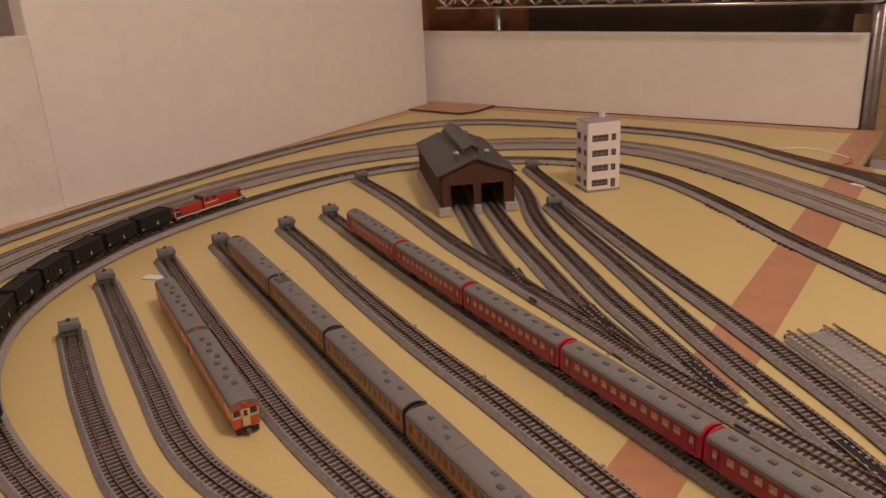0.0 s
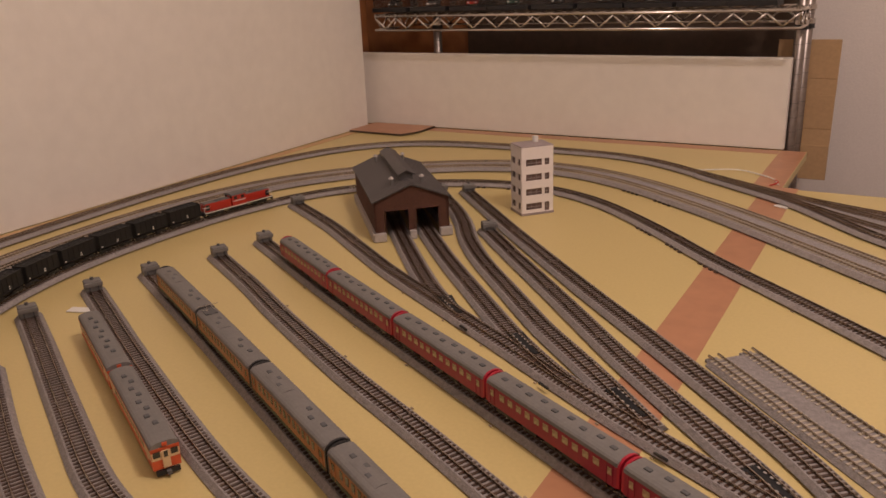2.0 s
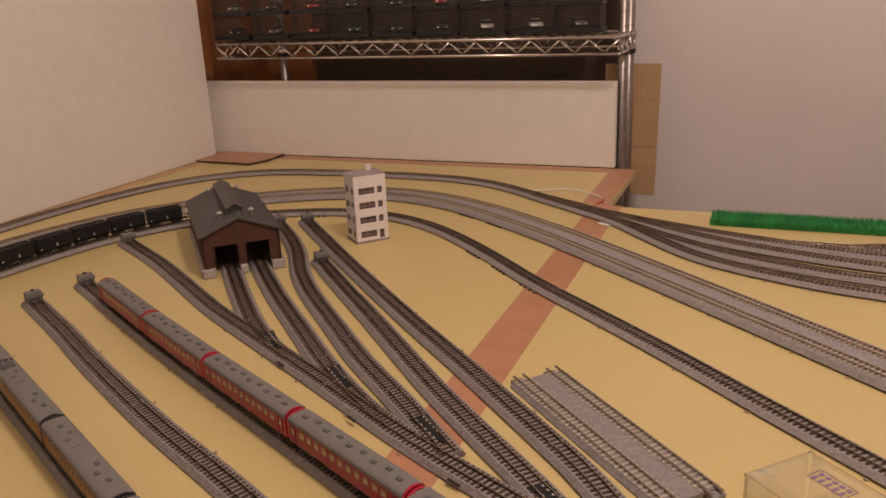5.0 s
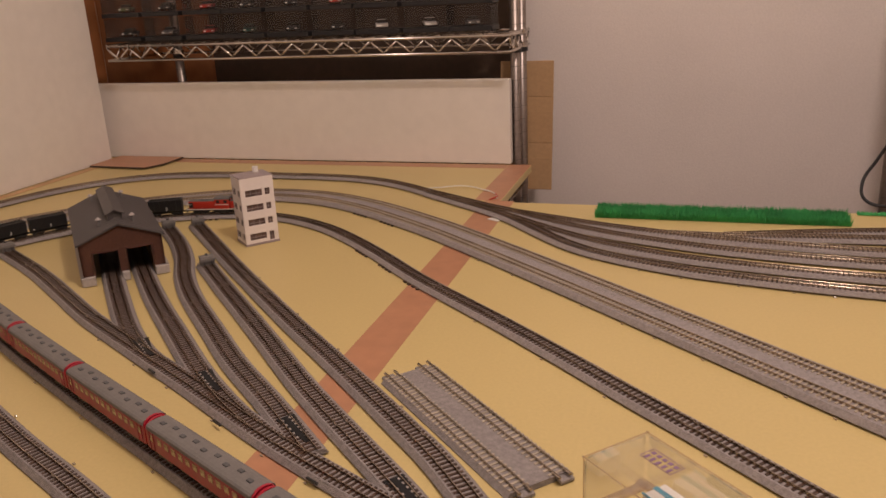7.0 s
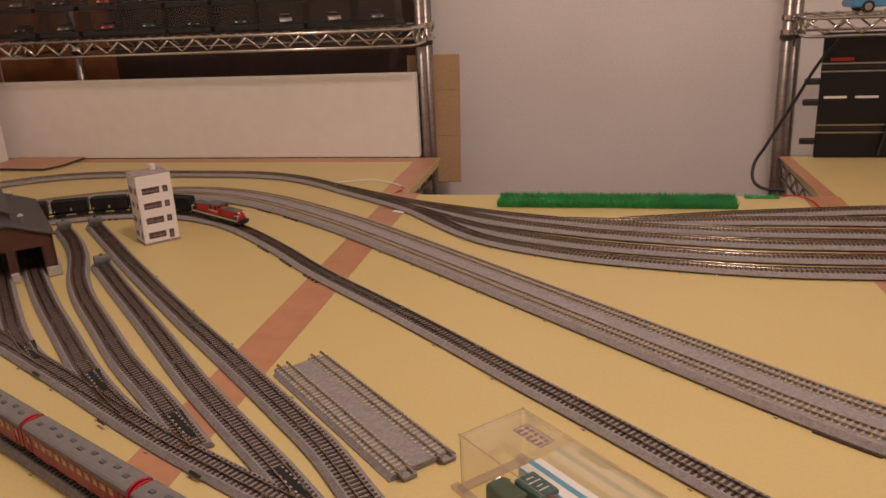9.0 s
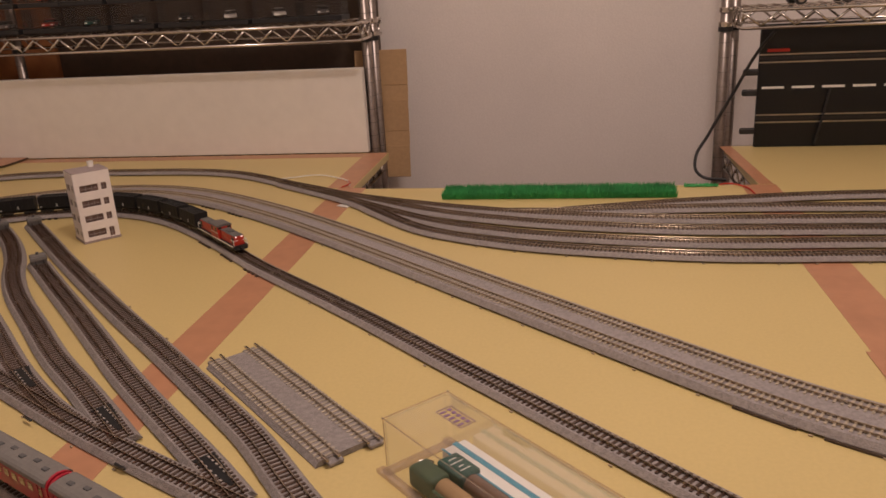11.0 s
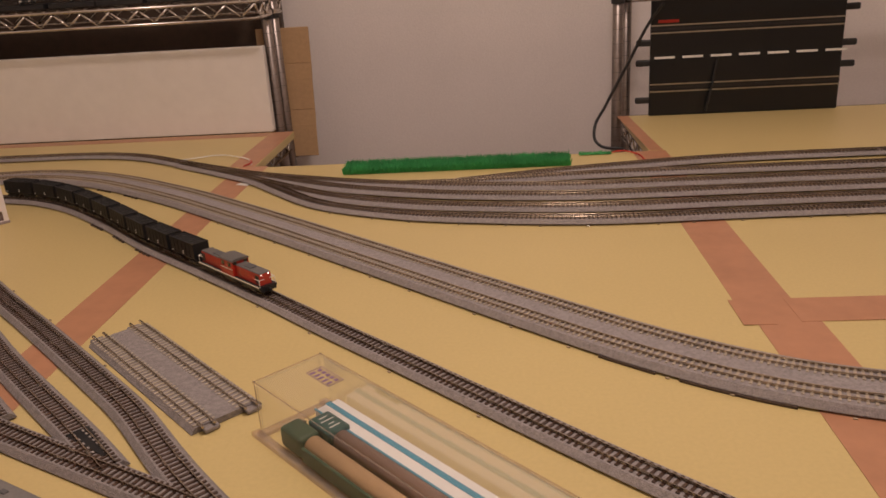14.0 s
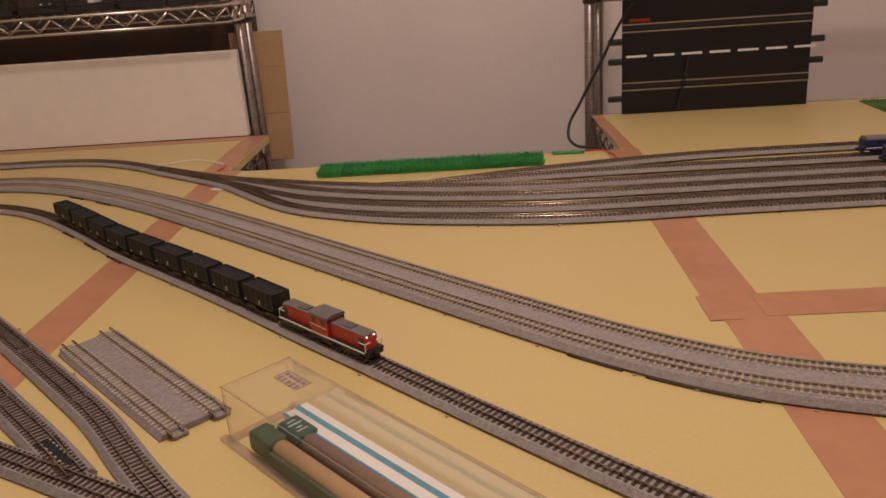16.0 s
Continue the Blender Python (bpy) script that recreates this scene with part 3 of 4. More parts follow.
def coach(label, group, body_mat, lower_mat, roof_mat, pane_mat, n_win, gang_mat, vents, length=0.1305, patch=0.0, width=0.0190, frames=None, split=0.0125, win=(0.0050, 0.0048)):
    """A four-axle-bogie passenger car: local x runs along it, z from the rail top."""
    ob = thing("passenger_coach", label, "model train car", None, group)
    part("body", hull(length, width, 0.0060, 0.0222), body_mat, ob)
    if lower_mat:
        bm = bmesh.new()
        for a in (-1, 1):
            box(bm, 0, a * width / 2, (0.0060 + split) / 2 - 0.0002, length - 0.0008, 0.0005, split - 0.0060)
        part("lower_band", bm, lower_mat, ob)
    part("roof", roof_mesh(length, width, 0.0220, 0.0046), roof_mat, ob, smooth=False)
    bm = soft_box(0, 0, 0, 0.0054, 0.0036, 0.0020, 0.0007, 2)
    vent = mesh_of(bm, "vent", "roof_vent")
    for x, a in vents:
        again("roof_vent", vent, ob, pose(x, a, 0.0266 - abs(a) * 0.14))
    if patch:
        bm = roof_mesh(patch, width - 0.0050, 0.0226, 0.0046)
        bmesh.ops.translate(bm, verts=bm.verts[:], vec=(-length * 0.22, 0, 0))
        part("roof_panel", bm, "grey", ob, "slightly raised grey roof panel")
    span = length - 0.036
    xs = [-span / 2 + span * i / (n_win - 1) for i in range(n_win)]
    window_row(ob, xs, 0.0165, win[0], win[1], width / 2, pane_mat, "window", frames)
    window_row(ob, (-length / 2 + 0.0060, length / 2 - 0.0060), 0.0160, 0.0034, 0.0050, width / 2, pane_mat, "door_window")
    bm = bmesh.new()
    prism(bm, [(-0.0030, 0.0066), (-0.0030, 0.0216), (0.0030, 0.0216), (0.0030, 0.0066), (0.0024, 0.0066), (0.0024, 0.0210), (-0.0024, 0.0210), (-0.0024, 0.0066)], -0.0004, 0.0004, "y")
    trim = mesh_of(bm, body_mat, "door_trim")
    for a in (-1, 1):
        for x in (-length / 2 + 0.0060, length / 2 - 0.0060):
            again("door_trim", trim, ob, pose(x, a * width / 2, 0))
    for e in (-1, 1):
        bm = bmesh.new()
        w = width / 2
        outer = [(w * math.cos(math.pi * i / 10), 0.0205 + 0.0070 * math.sin(math.pi * i / 10)) for i in range(11)]
        inner = [(0.80 * a, 0.0200 + (b - 0.0200) * 0.72) for a, b in outer]
        loop = [(w, 0.0070), *outer, (-w, 0.0070), (-0.80 * w, 0.0070), *inner[::-1], (0.80 * w, 0.0070)]
        # arch-shaped end rim
        ring = [[bm.verts.new((x, a, b)) for a, b in loop] for x in (e * length / 2, e * (length / 2 + 0.0022))]
        k = len(loop)
        for j in range(k):
            bm.faces.new((ring[0][j], ring[0][(j + 1) % k], ring[1][(j + 1) % k], ring[1][j]))
        h = k // 2
        for r in ring:
            for j in range(h):
                if j + 1 < h:
                    bm.faces.new((r[j], r[j + 1], r[k - 2 - j], r[k - 1 - j]))
        part("end_rim", bm, gang_mat, ob)
        bm = bmesh.new()
        box(bm, e * (length / 2 + 0.0018), 0, 0.0140, 0.0036, 0.0075, 0.0150)
        part("gangway", bm, "black", ob)
        bm = bmesh.new()
        box(bm, e * (length / 2 + 0.0030), 0, 0.0045, 0.0060, 0.0030, 0.0026)
        part("coupler", bm, "black", ob)
    bm = bmesh.new()
    box(bm, 0, 0, 0.0052, length - 0.004, width * 0.8, 0.0018)
    for x, w in ((-0.020, 0.014), (0.002, 0.010), (0.022, 0.016)):
        box(bm, x, 0, 0.0036, w, width * 0.78, 0.0036)
    part("underframe", bm, "black", ob)
    for x in (-length / 2 + 0.021, length / 2 - 0.021):
        bogie(ob, x)
    return ob


def set_train(first, path, s_front, pitch, count, dz, front=1):
    """Stands copies of a car along a path, the first one's middle at s_front."""
    out = []
    for i in range(count):
        m = path.on(s_front + i * pitch, RAIL_TOP + dz)
        out.append(first if i == 0 else copy_thing(first, m))
        if i == 0:
            first.matrix_basis = m
    return out


VENTS = [(x, 0.0012 if i % 2 else -0.0012) for i, x in enumerate(np.linspace(-0.056, 0.056, 9))]
red_coach = coach("dark red passenger coach with a grey roof, standing on a siding", "red coaches", "red", "", "grey", "pane_w", 11, "crimson", VENTS, length=0.1345, win=(0.0054, 0.0050))
g1 = WAYS["F"].near(-0.4235, 0.702)
RED_PITCH = (WAYS["F"].near(-0.047, 0.510) - g1) / 3
set_train(red_coach, WAYS["F"], g1 - RED_PITCH / 2, RED_PITCH, 5, 0.0004 + 5 * 0.00013)

VENTS_O = [(-0.050, 0), (-0.036, 0.002), (-0.026, -0.002), (0.020, 0.002), (0.032, -0.002), (0.046, 0.001)]
orange_coach = coach("orange and dark green electric train car with a grey roof", "orange train", "orange", "green", "grey", "pane", 13, "black", VENTS_O, length=0.1355, split=0.0088, win=(0.0042, 0.0062), patch=0.034)
o1 = WAYS["D"].near(-0.472, 0.569)
O_PITCH = (WAYS["D"].near(-0.220, 0.441) - o1) / 2
set_train(orange_coach, WAYS["D"], o1 - O_PITCH / 2, O_PITCH, 5, 0.0004 + 3 * 0.00013)


def pantograph(m):
    ob = thing("pantograph", "folded brass pantograph on a grey train roof", "pantograph", m)
    bm = bmesh.new()
    for a in (-0.005, 0.005):
        rod(bm, (-0.006, a, 0.001), (0.006, a * 0.6, 0.004), 0.0003, 5)
        rod(bm, (0.006, a * 0.6, 0.004), (-0.002, a * 0.4, 0.0062), 0.0003, 5)
    part("arm", bm, "steel", ob)
    bm = bmesh.new()
    rod(bm, (-0.002, -0.009, 0.0062), (-0.002, 0.009, 0.0062), 0.0004, 6)
    part("contact_bar", bm, "steel", ob)
    bm = bmesh.new()
    box(bm, 0, 0, 0.0006, 0.014, 0.011, 0.0012)
    part("base", bm, "vent", ob)
    return ob


pantograph(WAYS["D"].on(o1 + 0.014, RAIL_TOP + 0.0004 + 3 * 0.00013 + 0.0262))


def railcar(m):
    """A two-tone diesel railcar; the cab end looks along local +x."""
    L, W = 0.1350, 0.0190
    ob = thing("diesel_railcar", "vermilion and cream diesel railcar with a grey roof", "model train car", m, "railcar pair")
    part("body", hull(L, W, 0.0055, 0.0220), "vermilion", ob)
    bm = bmesh.new()
    for a in (-1, 1):
        box(bm, 0, a * W / 2, 0.0164, L - 0.0006, 0.0006, 0.0064)
    for e in (-1, 1):
        box(bm, e * L / 2, 0, 0.0160, 0.0006, W - 0.0006, 0.0060)
    part("cream_band", bm, "cream", ob)
    part("roof", roof_mesh(L, W, 0.0222, 0.0044), "grey", ob)
    part("roof_rim", hull(L + 0.0010, W + 0.0008, 0.0204, 0.0222, 0.0006), "vermilion", ob)
    vent = mesh_of(soft_box(0, 0, 0, 0.0048, 0.0040, 0.0024, 0.0007, 2), "vent", "roof_vent")
    for i, x in enumerate(np.linspace(-0.048, 0.040, 8)):
        again("roof_vent", vent, ob, pose(x, 0.0014 if i % 2 else -0.0014, 0.0266))
    xs = np.linspace(-0.046, 0.046, 14)
    window_row(ob, xs, 0.0168, 0.0046, 0.0044, W / 2 + 0.0002, "pane_w")
    window_row(ob, (-0.058, 0.057), 0.0155, 0.0046, 0.0095, W / 2 + 0.0002, "cream", "door")
    for e in (-1, 1):
        for a in (-0.0060, 0.0060):
            bm = bmesh.new()
            box(bm, e * (L / 2 + 0.0003), a, 0.0172, 0.0006, 0.0048, 0.0042)
            part("cab_window", bm, "pane", ob)
        bm = bmesh.new()
        box(bm, e * (L / 2 + 0.0006), 0, 0.0130, 0.0012, 0.0052, 0.0128)
        d = part("end_door", bm, "cream", ob)
        bm = bmesh.new()
        box(bm, e * (L / 2 + 0.0013), 0, 0.0170, 0.0005, 0.0026, 0.0044)
        part("door_window", bm, "pane", d)
        bm = bmesh.new()
        box(bm, e * (L / 2 + 0.0006), 0, 0.0245, 0.0020, 0.0034, 0.0022)
        part("head_lamp_box", bm, "vermilion", ob)
        bm = bmesh.new()
        box(bm, e * (L / 2 + 0.0010), 0, 0.0034, 0.0020, 0.0160, 0.0036)
        part("skirt", bm, "black", ob)
        bm = bmesh.new()
        box(bm, e * (L / 2 + 0.0030), 0, 0.0040, 0.0050, 0.0030, 0.0024)
        part("coupler", bm, "vent", ob)
    bm = bmesh.new()
    box(bm, 0, 0, 0.0042, L - 0.060, W * 0.8, 0.0034)
    part("underframe", bm, "black", ob)
    for x in (-0.043, 0.043):
        bogie(ob, x)
    return ob


RC = -27.0
front = Vector((-0.336, 0.398))
step = Vector((math.cos(radians(RC)), math.sin(radians(RC))))
c1, c2 = front - step * 0.068, front - step * 0.2115
railcar(pose(c1.x, c1.y, 0.0002, 0, 0, RC))
railcar(pose(c2.x, c2.y, 0.0002, 0, 0, RC))


def locomotive(m=None):
    """A centre-cab diesel locomotive; local x forward."""
    L, W = 0.116, 0.0190
    ob = thing("diesel_locomotive", "red centre-cab diesel locomotive with white stripe and grey hoods", "model locomotive", m)
    bm = bmesh.new()
    box(bm, 0, 0, 0.0068, L, W, 0.0026)
    part("frame", bm, "black", ob)
    bm = bmesh.new()
    for a in (-1, 1):
        box(bm, 0, a * (W / 2 + 0.0002), 0.0078, L - 0.002, 0.0006, 0.0011)
    part("white_stripe", bm, "white", ob)
    for e, l0, l1 in ((1, 0.0125, 0.0545), (-1, 0.0125, 0.0545)):
        h = hull(l1 - l0, 0.0128, 0.0080, 0.0195)
        hood = part("hood", h, "locored", ob)
        hood.matrix_basis = pose(e * (l0 + l1) / 2, 0, 0)
        bm = soft_box(0, 0, 0.0199, l1 - l0 + 0.0004, 0.0124, 0.0012, 0.0005, 1)
        part("hood_top", bm, "locogrey", hood)
        bm = bmesh.new()
        box(bm, -e * 0.004, 0, 0.0208, 0.012, 0.0070, 0.0010)
        part("fan_grille", bm, "vent", hood)
        bm = bmesh.new()
        for a in (-1, 1):
            for k in range(6):
                box(bm, -0.012 + k * 0.0045, a * 0.0065, 0.0150, 0.0030, 0.0004, 0.0060)
        part("louvre", bm, "locored", hood)
        bm = bmesh.new()
        for a in (-1, 1):
            box(bm, e * 0.0172, a * 0.0066, 0.0140, 0.0060, 0.0004, 0.0080)
        part("radiator_panel", bm, "black", hood)
        for a in (-0.0038, 0.0038):
            bm = bmesh.new()
            rod(bm, (e * 0.0205, a, 0.0186), (e * 0.0214, a, 0.0186), 0.0006, 10)
            part("headlight", bm, "lamp" if e > 0 else "white", hood)
        bm = bmesh.new()
        for a in (-0.0085, 0.0085):
            rod(bm, (e * (L / 2 - 0.0006), a, 0.0078), (e * (L / 2 - 0.0006), a, 0.0150), 0.0004, 5)
            rod(bm, (e * (L / 2 - 0.0006), a, 0.0150), (e * (L / 2 - 0.0006), a * 0.35, 0.0150), 0.0004, 5)
            rod(bm, (e * (L / 2 - 0.0006), a, 0.0150), (e * (L / 2 - 0.0086), a, 0.0150), 0.0004, 5)
        part("handrail", bm, "white", ob)
        bm = bmesh.new()
        box(bm, e * (L / 2 - 0.0002), 0, 0.0050, 0.0016, 0.0170, 0.0040)
        part("end_beam", bm, "black", ob)
        bm = bmesh.new()
        box(bm, e * (L / 2 + 0.0020), 0, 0.0046, 0.0050, 0.0030, 0.0026)
        part("coupler", bm, "black", ob)
    cab = part("cab", hull(0.0230, 0.0186, 0.0080, 0.0235), "locored", ob)
    part("cab_roof", roof_mesh(0.0240, 0.0190, 0.0234, 0.0026), "locogrey", cab)
    bm = bmesh.new()
    for a in (-1, 1):
        for x in (-0.006, 0.006):
            box(bm, x, a * 0.0094, 0.0195, 0.0050, 0.0004, 0.0044)
    part("side_window", bm, "pane", cab)
    bm = bmesh.new()
    for e in (-1, 1):
        for a in (-0.0062, 0.0062):
            box(bm, e * 0.0117, a, 0.0212, 0.0004, 0.0046, 0.0026)
    part("cab_window", bm, "pane", cab)
    bm = bmesh.new()
    for a in (-1, 1):
        box(bm, 0, a * 0.0094, 0.0150, 0.022, 0.0004, 0.0009)
    part("cab_stripe", bm, "white", cab)
    bm = bmesh.new()
    box(bm, 0, 0, 0.0044, 0.030, 0.0150, 0.0036)
    part("fuel_tank", bm, "black", ob)
    for x in (-0.037, 0.037):
        bogie(ob, x, 0.0082)
    bogie(ob, 0, 0.006)
    return ob


def wagon(m=None):
    """A short black hopper wagon with ribbed sides; local x forward."""
    L, W = 0.0500, 0.0180
    ob = thing("freight_wagon", "small black freight wagon with ribbed sides", "model freight car", m, "freight wagons")
    bm = bmesh.new()
    w = W / 2
    prism(bm, [(-w, 0.0085), (-w, 0.0238), (w, 0.0238), (w, 0.0085), (w * 0.6, 0.0050), (-w * 0.6, 0.0050)], -L / 2, L / 2)
    part("body", bm, "wagon", ob)
    bm = bmesh.new()
    for a in (-1, 1):
        box(bm, 0, a * (w - 0.0006), 0.0243, L, 0.0014, 0.0012)
        box(bm, a * (L / 2 - 0.0007), 0, 0.0243, 0.0014, W, 0.0012)
    part("rim", bm, "wagon", ob)
    bm = bmesh.new()
    bmesh.ops.create_grid(bm, x_segments=16, y_segments=6, size=0.5, matrix=Matrix.Diagonal((L - 0.003, W - 0.003, 1, 1)))
    for v in bm.verts:
        v.co.z = 0.0240 + 0.0009 * noise.noise((v.co.x * 300, v.co.y * 300, 0))
    part("load", bm, "coal", ob)
    rib = bmesh.new()
    box(rib, 0, 0, 0.0164, 0.0010, 0.0005, 0.0150)
    rib = mesh_of(rib, "wagon", "rib")
    for a in (-1, 1):
        for x in np.linspace(-L / 2 + 0.001, L / 2 - 0.001, 7):
            again("rib", rib, ob, pose(x, a * (w + 0.0002), 0))
        bm = bmesh.new()
        box(bm, 0.002, a * (w + 0.0003), 0.0132, 0.0016, 0.0004, 0.0012)
        box(bm, 0.002, a * (w + 0.0003), 0.0108, 0.0026, 0.0004, 0.0010)
        box(bm, -0.0215, a * (w + 0.0003), 0.0100, 0.0020, 0.0004, 0.0012)
        part("lettering_bar", bm, "white", ob)
    bm = bmesh.new()
    box(bm, 0, 0, 0.0044, L - 0.002, 0.0090, 0.0018)
    for e in (-1, 1):
        box(bm, e * (L / 2 + 0.0020), 0, 0.0046, 0.0050, 0.0026, 0.0022)
    part("underframe", bm, "black", ob)
    for x in (-0.0160, 0.0160):
        bogie(ob, x, 0.0052, 0.0135)
    return ob


LOCO = locomotive()
first_wagon = wagon()
WAGONS = [first_wagon] + [copy_thing(first_wagon, pose(0, 0, 0)) for _ in range(8)]


# ---------------------------------------------------------------- engine shed
def engine_shed(m):
    """A two-road brown engine shed; local x across the front, y into it, origin at the front's middle."""
    W, D, E, R, BASE = 0.0960, 0.2050, 0.0515, 0.0705, 0.011
    ob = thing("engine_shed", "brown two-road engine shed with grey pitched roof", "model building", m)
    t = 0.003
    for a in (-1, 1):
        bm = bmesh.new()
        box(bm, a * (W / 2 - t / 2), D / 2, (E + BASE) / 2, t, D, E - BASE)
        wall = part("side_wall", bm, "brick", ob)
        plank = bmesh.new()
        box(plank, 0, 0, 0, 0.0008, D, 0.0010)
        plank = mesh_of(plank, "brick", "plank")
        for k in range(12):
            again("plank", plank, wall, pose(a * (W / 2 + 0.0002), D / 2, BASE + 0.002 + k * 0.0032))
        bm = bmesh.new()
        box(bm, a * (W / 2 - 0.001), D / 2, BASE / 2, 0.010, D + 0.004, BASE)
        part("stone_footing", bm, "stone", ob)
    # gable with two doorways
    posts = ((-W / 2 + 0.006, 0.012), (0.0, 0.007), (W / 2 - 0.006, 0.012))
    for y0 in (0.0, D - t):
        bm = bmesh.new()
        for x, w in posts:
            box(bm, x, y0 + t / 2, (BASE + 0.040) / 2, w, t, 0.040 - BASE)
        prism(bm, [(-W / 2, 0.0395), (-W / 2, E), (0, R - 0.002), (W / 2, E), (W / 2, 0.0395)], y0, y0 + t, "y")
        g = part("gable", bm, "brick", ob)
        if y0 == 0.0:
            bm = bmesh.new()
            for a in (-1, 1):
                x0 = a * 0.0195
                box(bm, x0, -0.0006, 0.0395, 0.031, 0.0012, 0.0016)
                for c in (-1, 1):
                    box(bm, x0 + c * 0.0152, -0.0006, 0.025, 0.0012, 0.0012, 0.030)
            part("door_frame", bm, "brick", g)
        if y0 > 0:
            # white haze mixed into the panes lightens the view through the dark doorways
            for a in (-1, 1):
                bm = bmesh.new()
                box(bm, a * 0.0195, y0 + 0.001, 0.025, 0.026, 0.001, 0.028)
                part("back_window", bm, "hazy", g, "hazy window pane")
    for x, w in ((-W / 2 + 0.005, 0.016), (0.0, 0.009), (W / 2 - 0.005, 0.016)):
        bm = soft_box(x, -0.001, BASE / 2, w, 0.010, BASE, 0.0006, 1)
        part("stone_pier", bm, "stone", ob)
    # roof slopes
    over = 0.0035
    k = (R - E) / (W / 2)
    for a in (-1, 1):
        bm = bmesh.new()
        xo = W / 2 + over
        prism(bm, [(0, R), (a * xo, E - k * over), (a * xo, E - k * over + 0.0020), (0, R + 0.0022)], -over, D + over, "y")
        slope = part("roof_slope", bm, "slate", ob)
        batten = bmesh.new()
        ln = math.hypot(xo, k * xo)
        box(batten, 0, 0, 0, ln, 0.0006, 0.0006)
        batten = mesh_of(batten, "slate", "roof_seam")
        for j in range(20):
            again("roof_seam", batten, slope, pose(a * xo / 2, -over + 0.005 + j * 0.0105, (R + E - k * over) / 2 + 0.0022, 0, math.degrees(math.atan(k)) * a, 0))
    # raised vent along the ridge
    bm = bmesh.new()
    prism(bm, [(-0.0085, R - 0.004), (-0.0085, R + 0.0060), (0, R + 0.0105), (0.0085, R + 0.0060), (0.0085, R - 0.004)], 0.030, D - 0.020, "y")
    mon = part("ridge_vent", bm, "slate", ob)
    bm = bmesh.new()
    prism(bm, [(-0.0115, R + 0.0055), (0, R + 0.0112), (0.0115, R + 0.0055), (0.0115, R + 0.0068), (0, R + 0.0125), (-0.0115, R + 0.0068)], 0.027, D - 0.017, "y")
    part("vent_roof", bm, "slate", mon)
    for x, y in ((-0.020, 0.030), (0.020, 0.030), (-0.020, D - 0.030), (0.020, D - 0.030)):
        bm = bmesh.new()
        z = R - k * abs(x)
        rod(bm, (x, y, z - 0.002), (x, y, z + 0.0105), 0.0020, 10)
        pipe = part("chimney", bm, "grey", ob)
        bm = bmesh.new()
        bmesh.ops.create_cone(bm, cap_ends=True, segments=12, radius1=0.0040, radius2=0.0012, depth=0.0028, matrix=Matrix.Translation((x, y, z + 0.0115)))
        part("chimney_cap", bm, "stone", pipe)
    return ob


engine_shed(pose(-0.4630, 0.9130, 0.0008, 0, 0, 43.0))


# ---------------------------------------------------------------- office tower
def office_tower(m):
    """A four-storey white model office; local x along the front, y into it."""
    W, D, H, T = 0.0455, 0.0378, 0.0950, 0.0016
    ob = thing("office_tower", "white four-storey model office block with grey flat roof", "model building", m)
    bm = bmesh.new()
    box(bm, 0, D / 2, 0.0015, W + 0.003, D + 0.003, 0.003)
    part("plinth", bm, "towergrey", ob)
    bm = bmesh.new()
    box(bm, 0, D / 2, H / 2, W - 0.004, D - 0.004, H - 0.006)
    part("core", bm, "mauve", ob)
    storey = 0.0205
    rows = [(0.004 + k * storey + 0.0035, 0.0092) for k in range(4)]

    def face(width, openings, mat_m, name):
        """Wall panel with openings cut through it: (x0, x1, z0, z1)."""
        xs = sorted({-width / 2, width / 2, *[o[0] for o in openings], *[o[1] for o in openings]})
        zs = sorted({0.003, H, *[o[2] for o in openings], *[o[3] for o in openings]})
        bm = bmesh.new()
        for xa, xb in zip(xs, xs[1:]):
            for za, zb in zip(zs, zs[1:]):
                cx, cz = (xa + xb) / 2, (za + zb) / 2
                if any(o[0] < cx < o[1] and o[2] < cz < o[3] for o in openings):
                    continue
                box(bm, cx, 0, cz, xb - xa, T, zb - za)
        bmesh.ops.remove_doubles(bm, verts=bm.verts[:], dist=1e-6)
        w = part(name, bm, "towerwhite", ob)
        w.matrix_basis = mat_m
        for o in openings:
            bm = bmesh.new()
            for c in range(1, max(2, int((o[1] - o[0]) / 0.0075))):
                x = o[0] + (o[1] - o[0]) * c / max(2, int((o[1] - o[0]) / 0.0075))
                box(bm, x, 0.0006, (o[2] + o[3]) / 2, 0.0007, 0.0010, o[3] - o[2])
            box(bm, (o[0] + o[1]) / 2, 0.0006, (o[2] + o[3]) / 2 - 0.001, o[1] - o[0], 0.0010, 0.0007)
            part("window", bm, "towergrey", w)
        return w

    front = []
    for k, (z, hgt) in enumerate(rows):
        front.append((-0.0172, 0.0065, z, z + hgt))
        front.append((0.0105, 0.0175, z if k else 0.004, z + hgt))
    side = []
    for z, hgt in rows:
        side.append((-0.0165, -0.0030, z, z + hgt))
        side.append((0.0060, 0.0150, z, z + hgt))
    face(W, front, pose(0, 0, 0), "front_wall")
    face(W, front, pose(0, D, 0, 0, 0, 180), "back_wall")
    face(D, side, pose(-W / 2, D / 2, 0, 0, 0, -90), "side_wall")
    face(D, side, pose(W / 2, D / 2, 0, 0, 0, 90), "side_wall")
    bm = bmesh.new()
    box(bm, 0, D / 2, H + 0.0002, W + 0.0012, D + 0.0012, 0.0016)
    part("roof_slab", bm, "towergrey", ob)
    bm = bmesh.new()
    rod(bm, (0.010, D * 0.78, H - 0.002), (0.010, D * 0.78, H + 0.0085), 0.0042, 12)
    part("roof_tank", bm, "white", ob)
    return ob


office_tower(pose(-0.3605, 1.0735, 0.0003, 0, 0, 48.0))


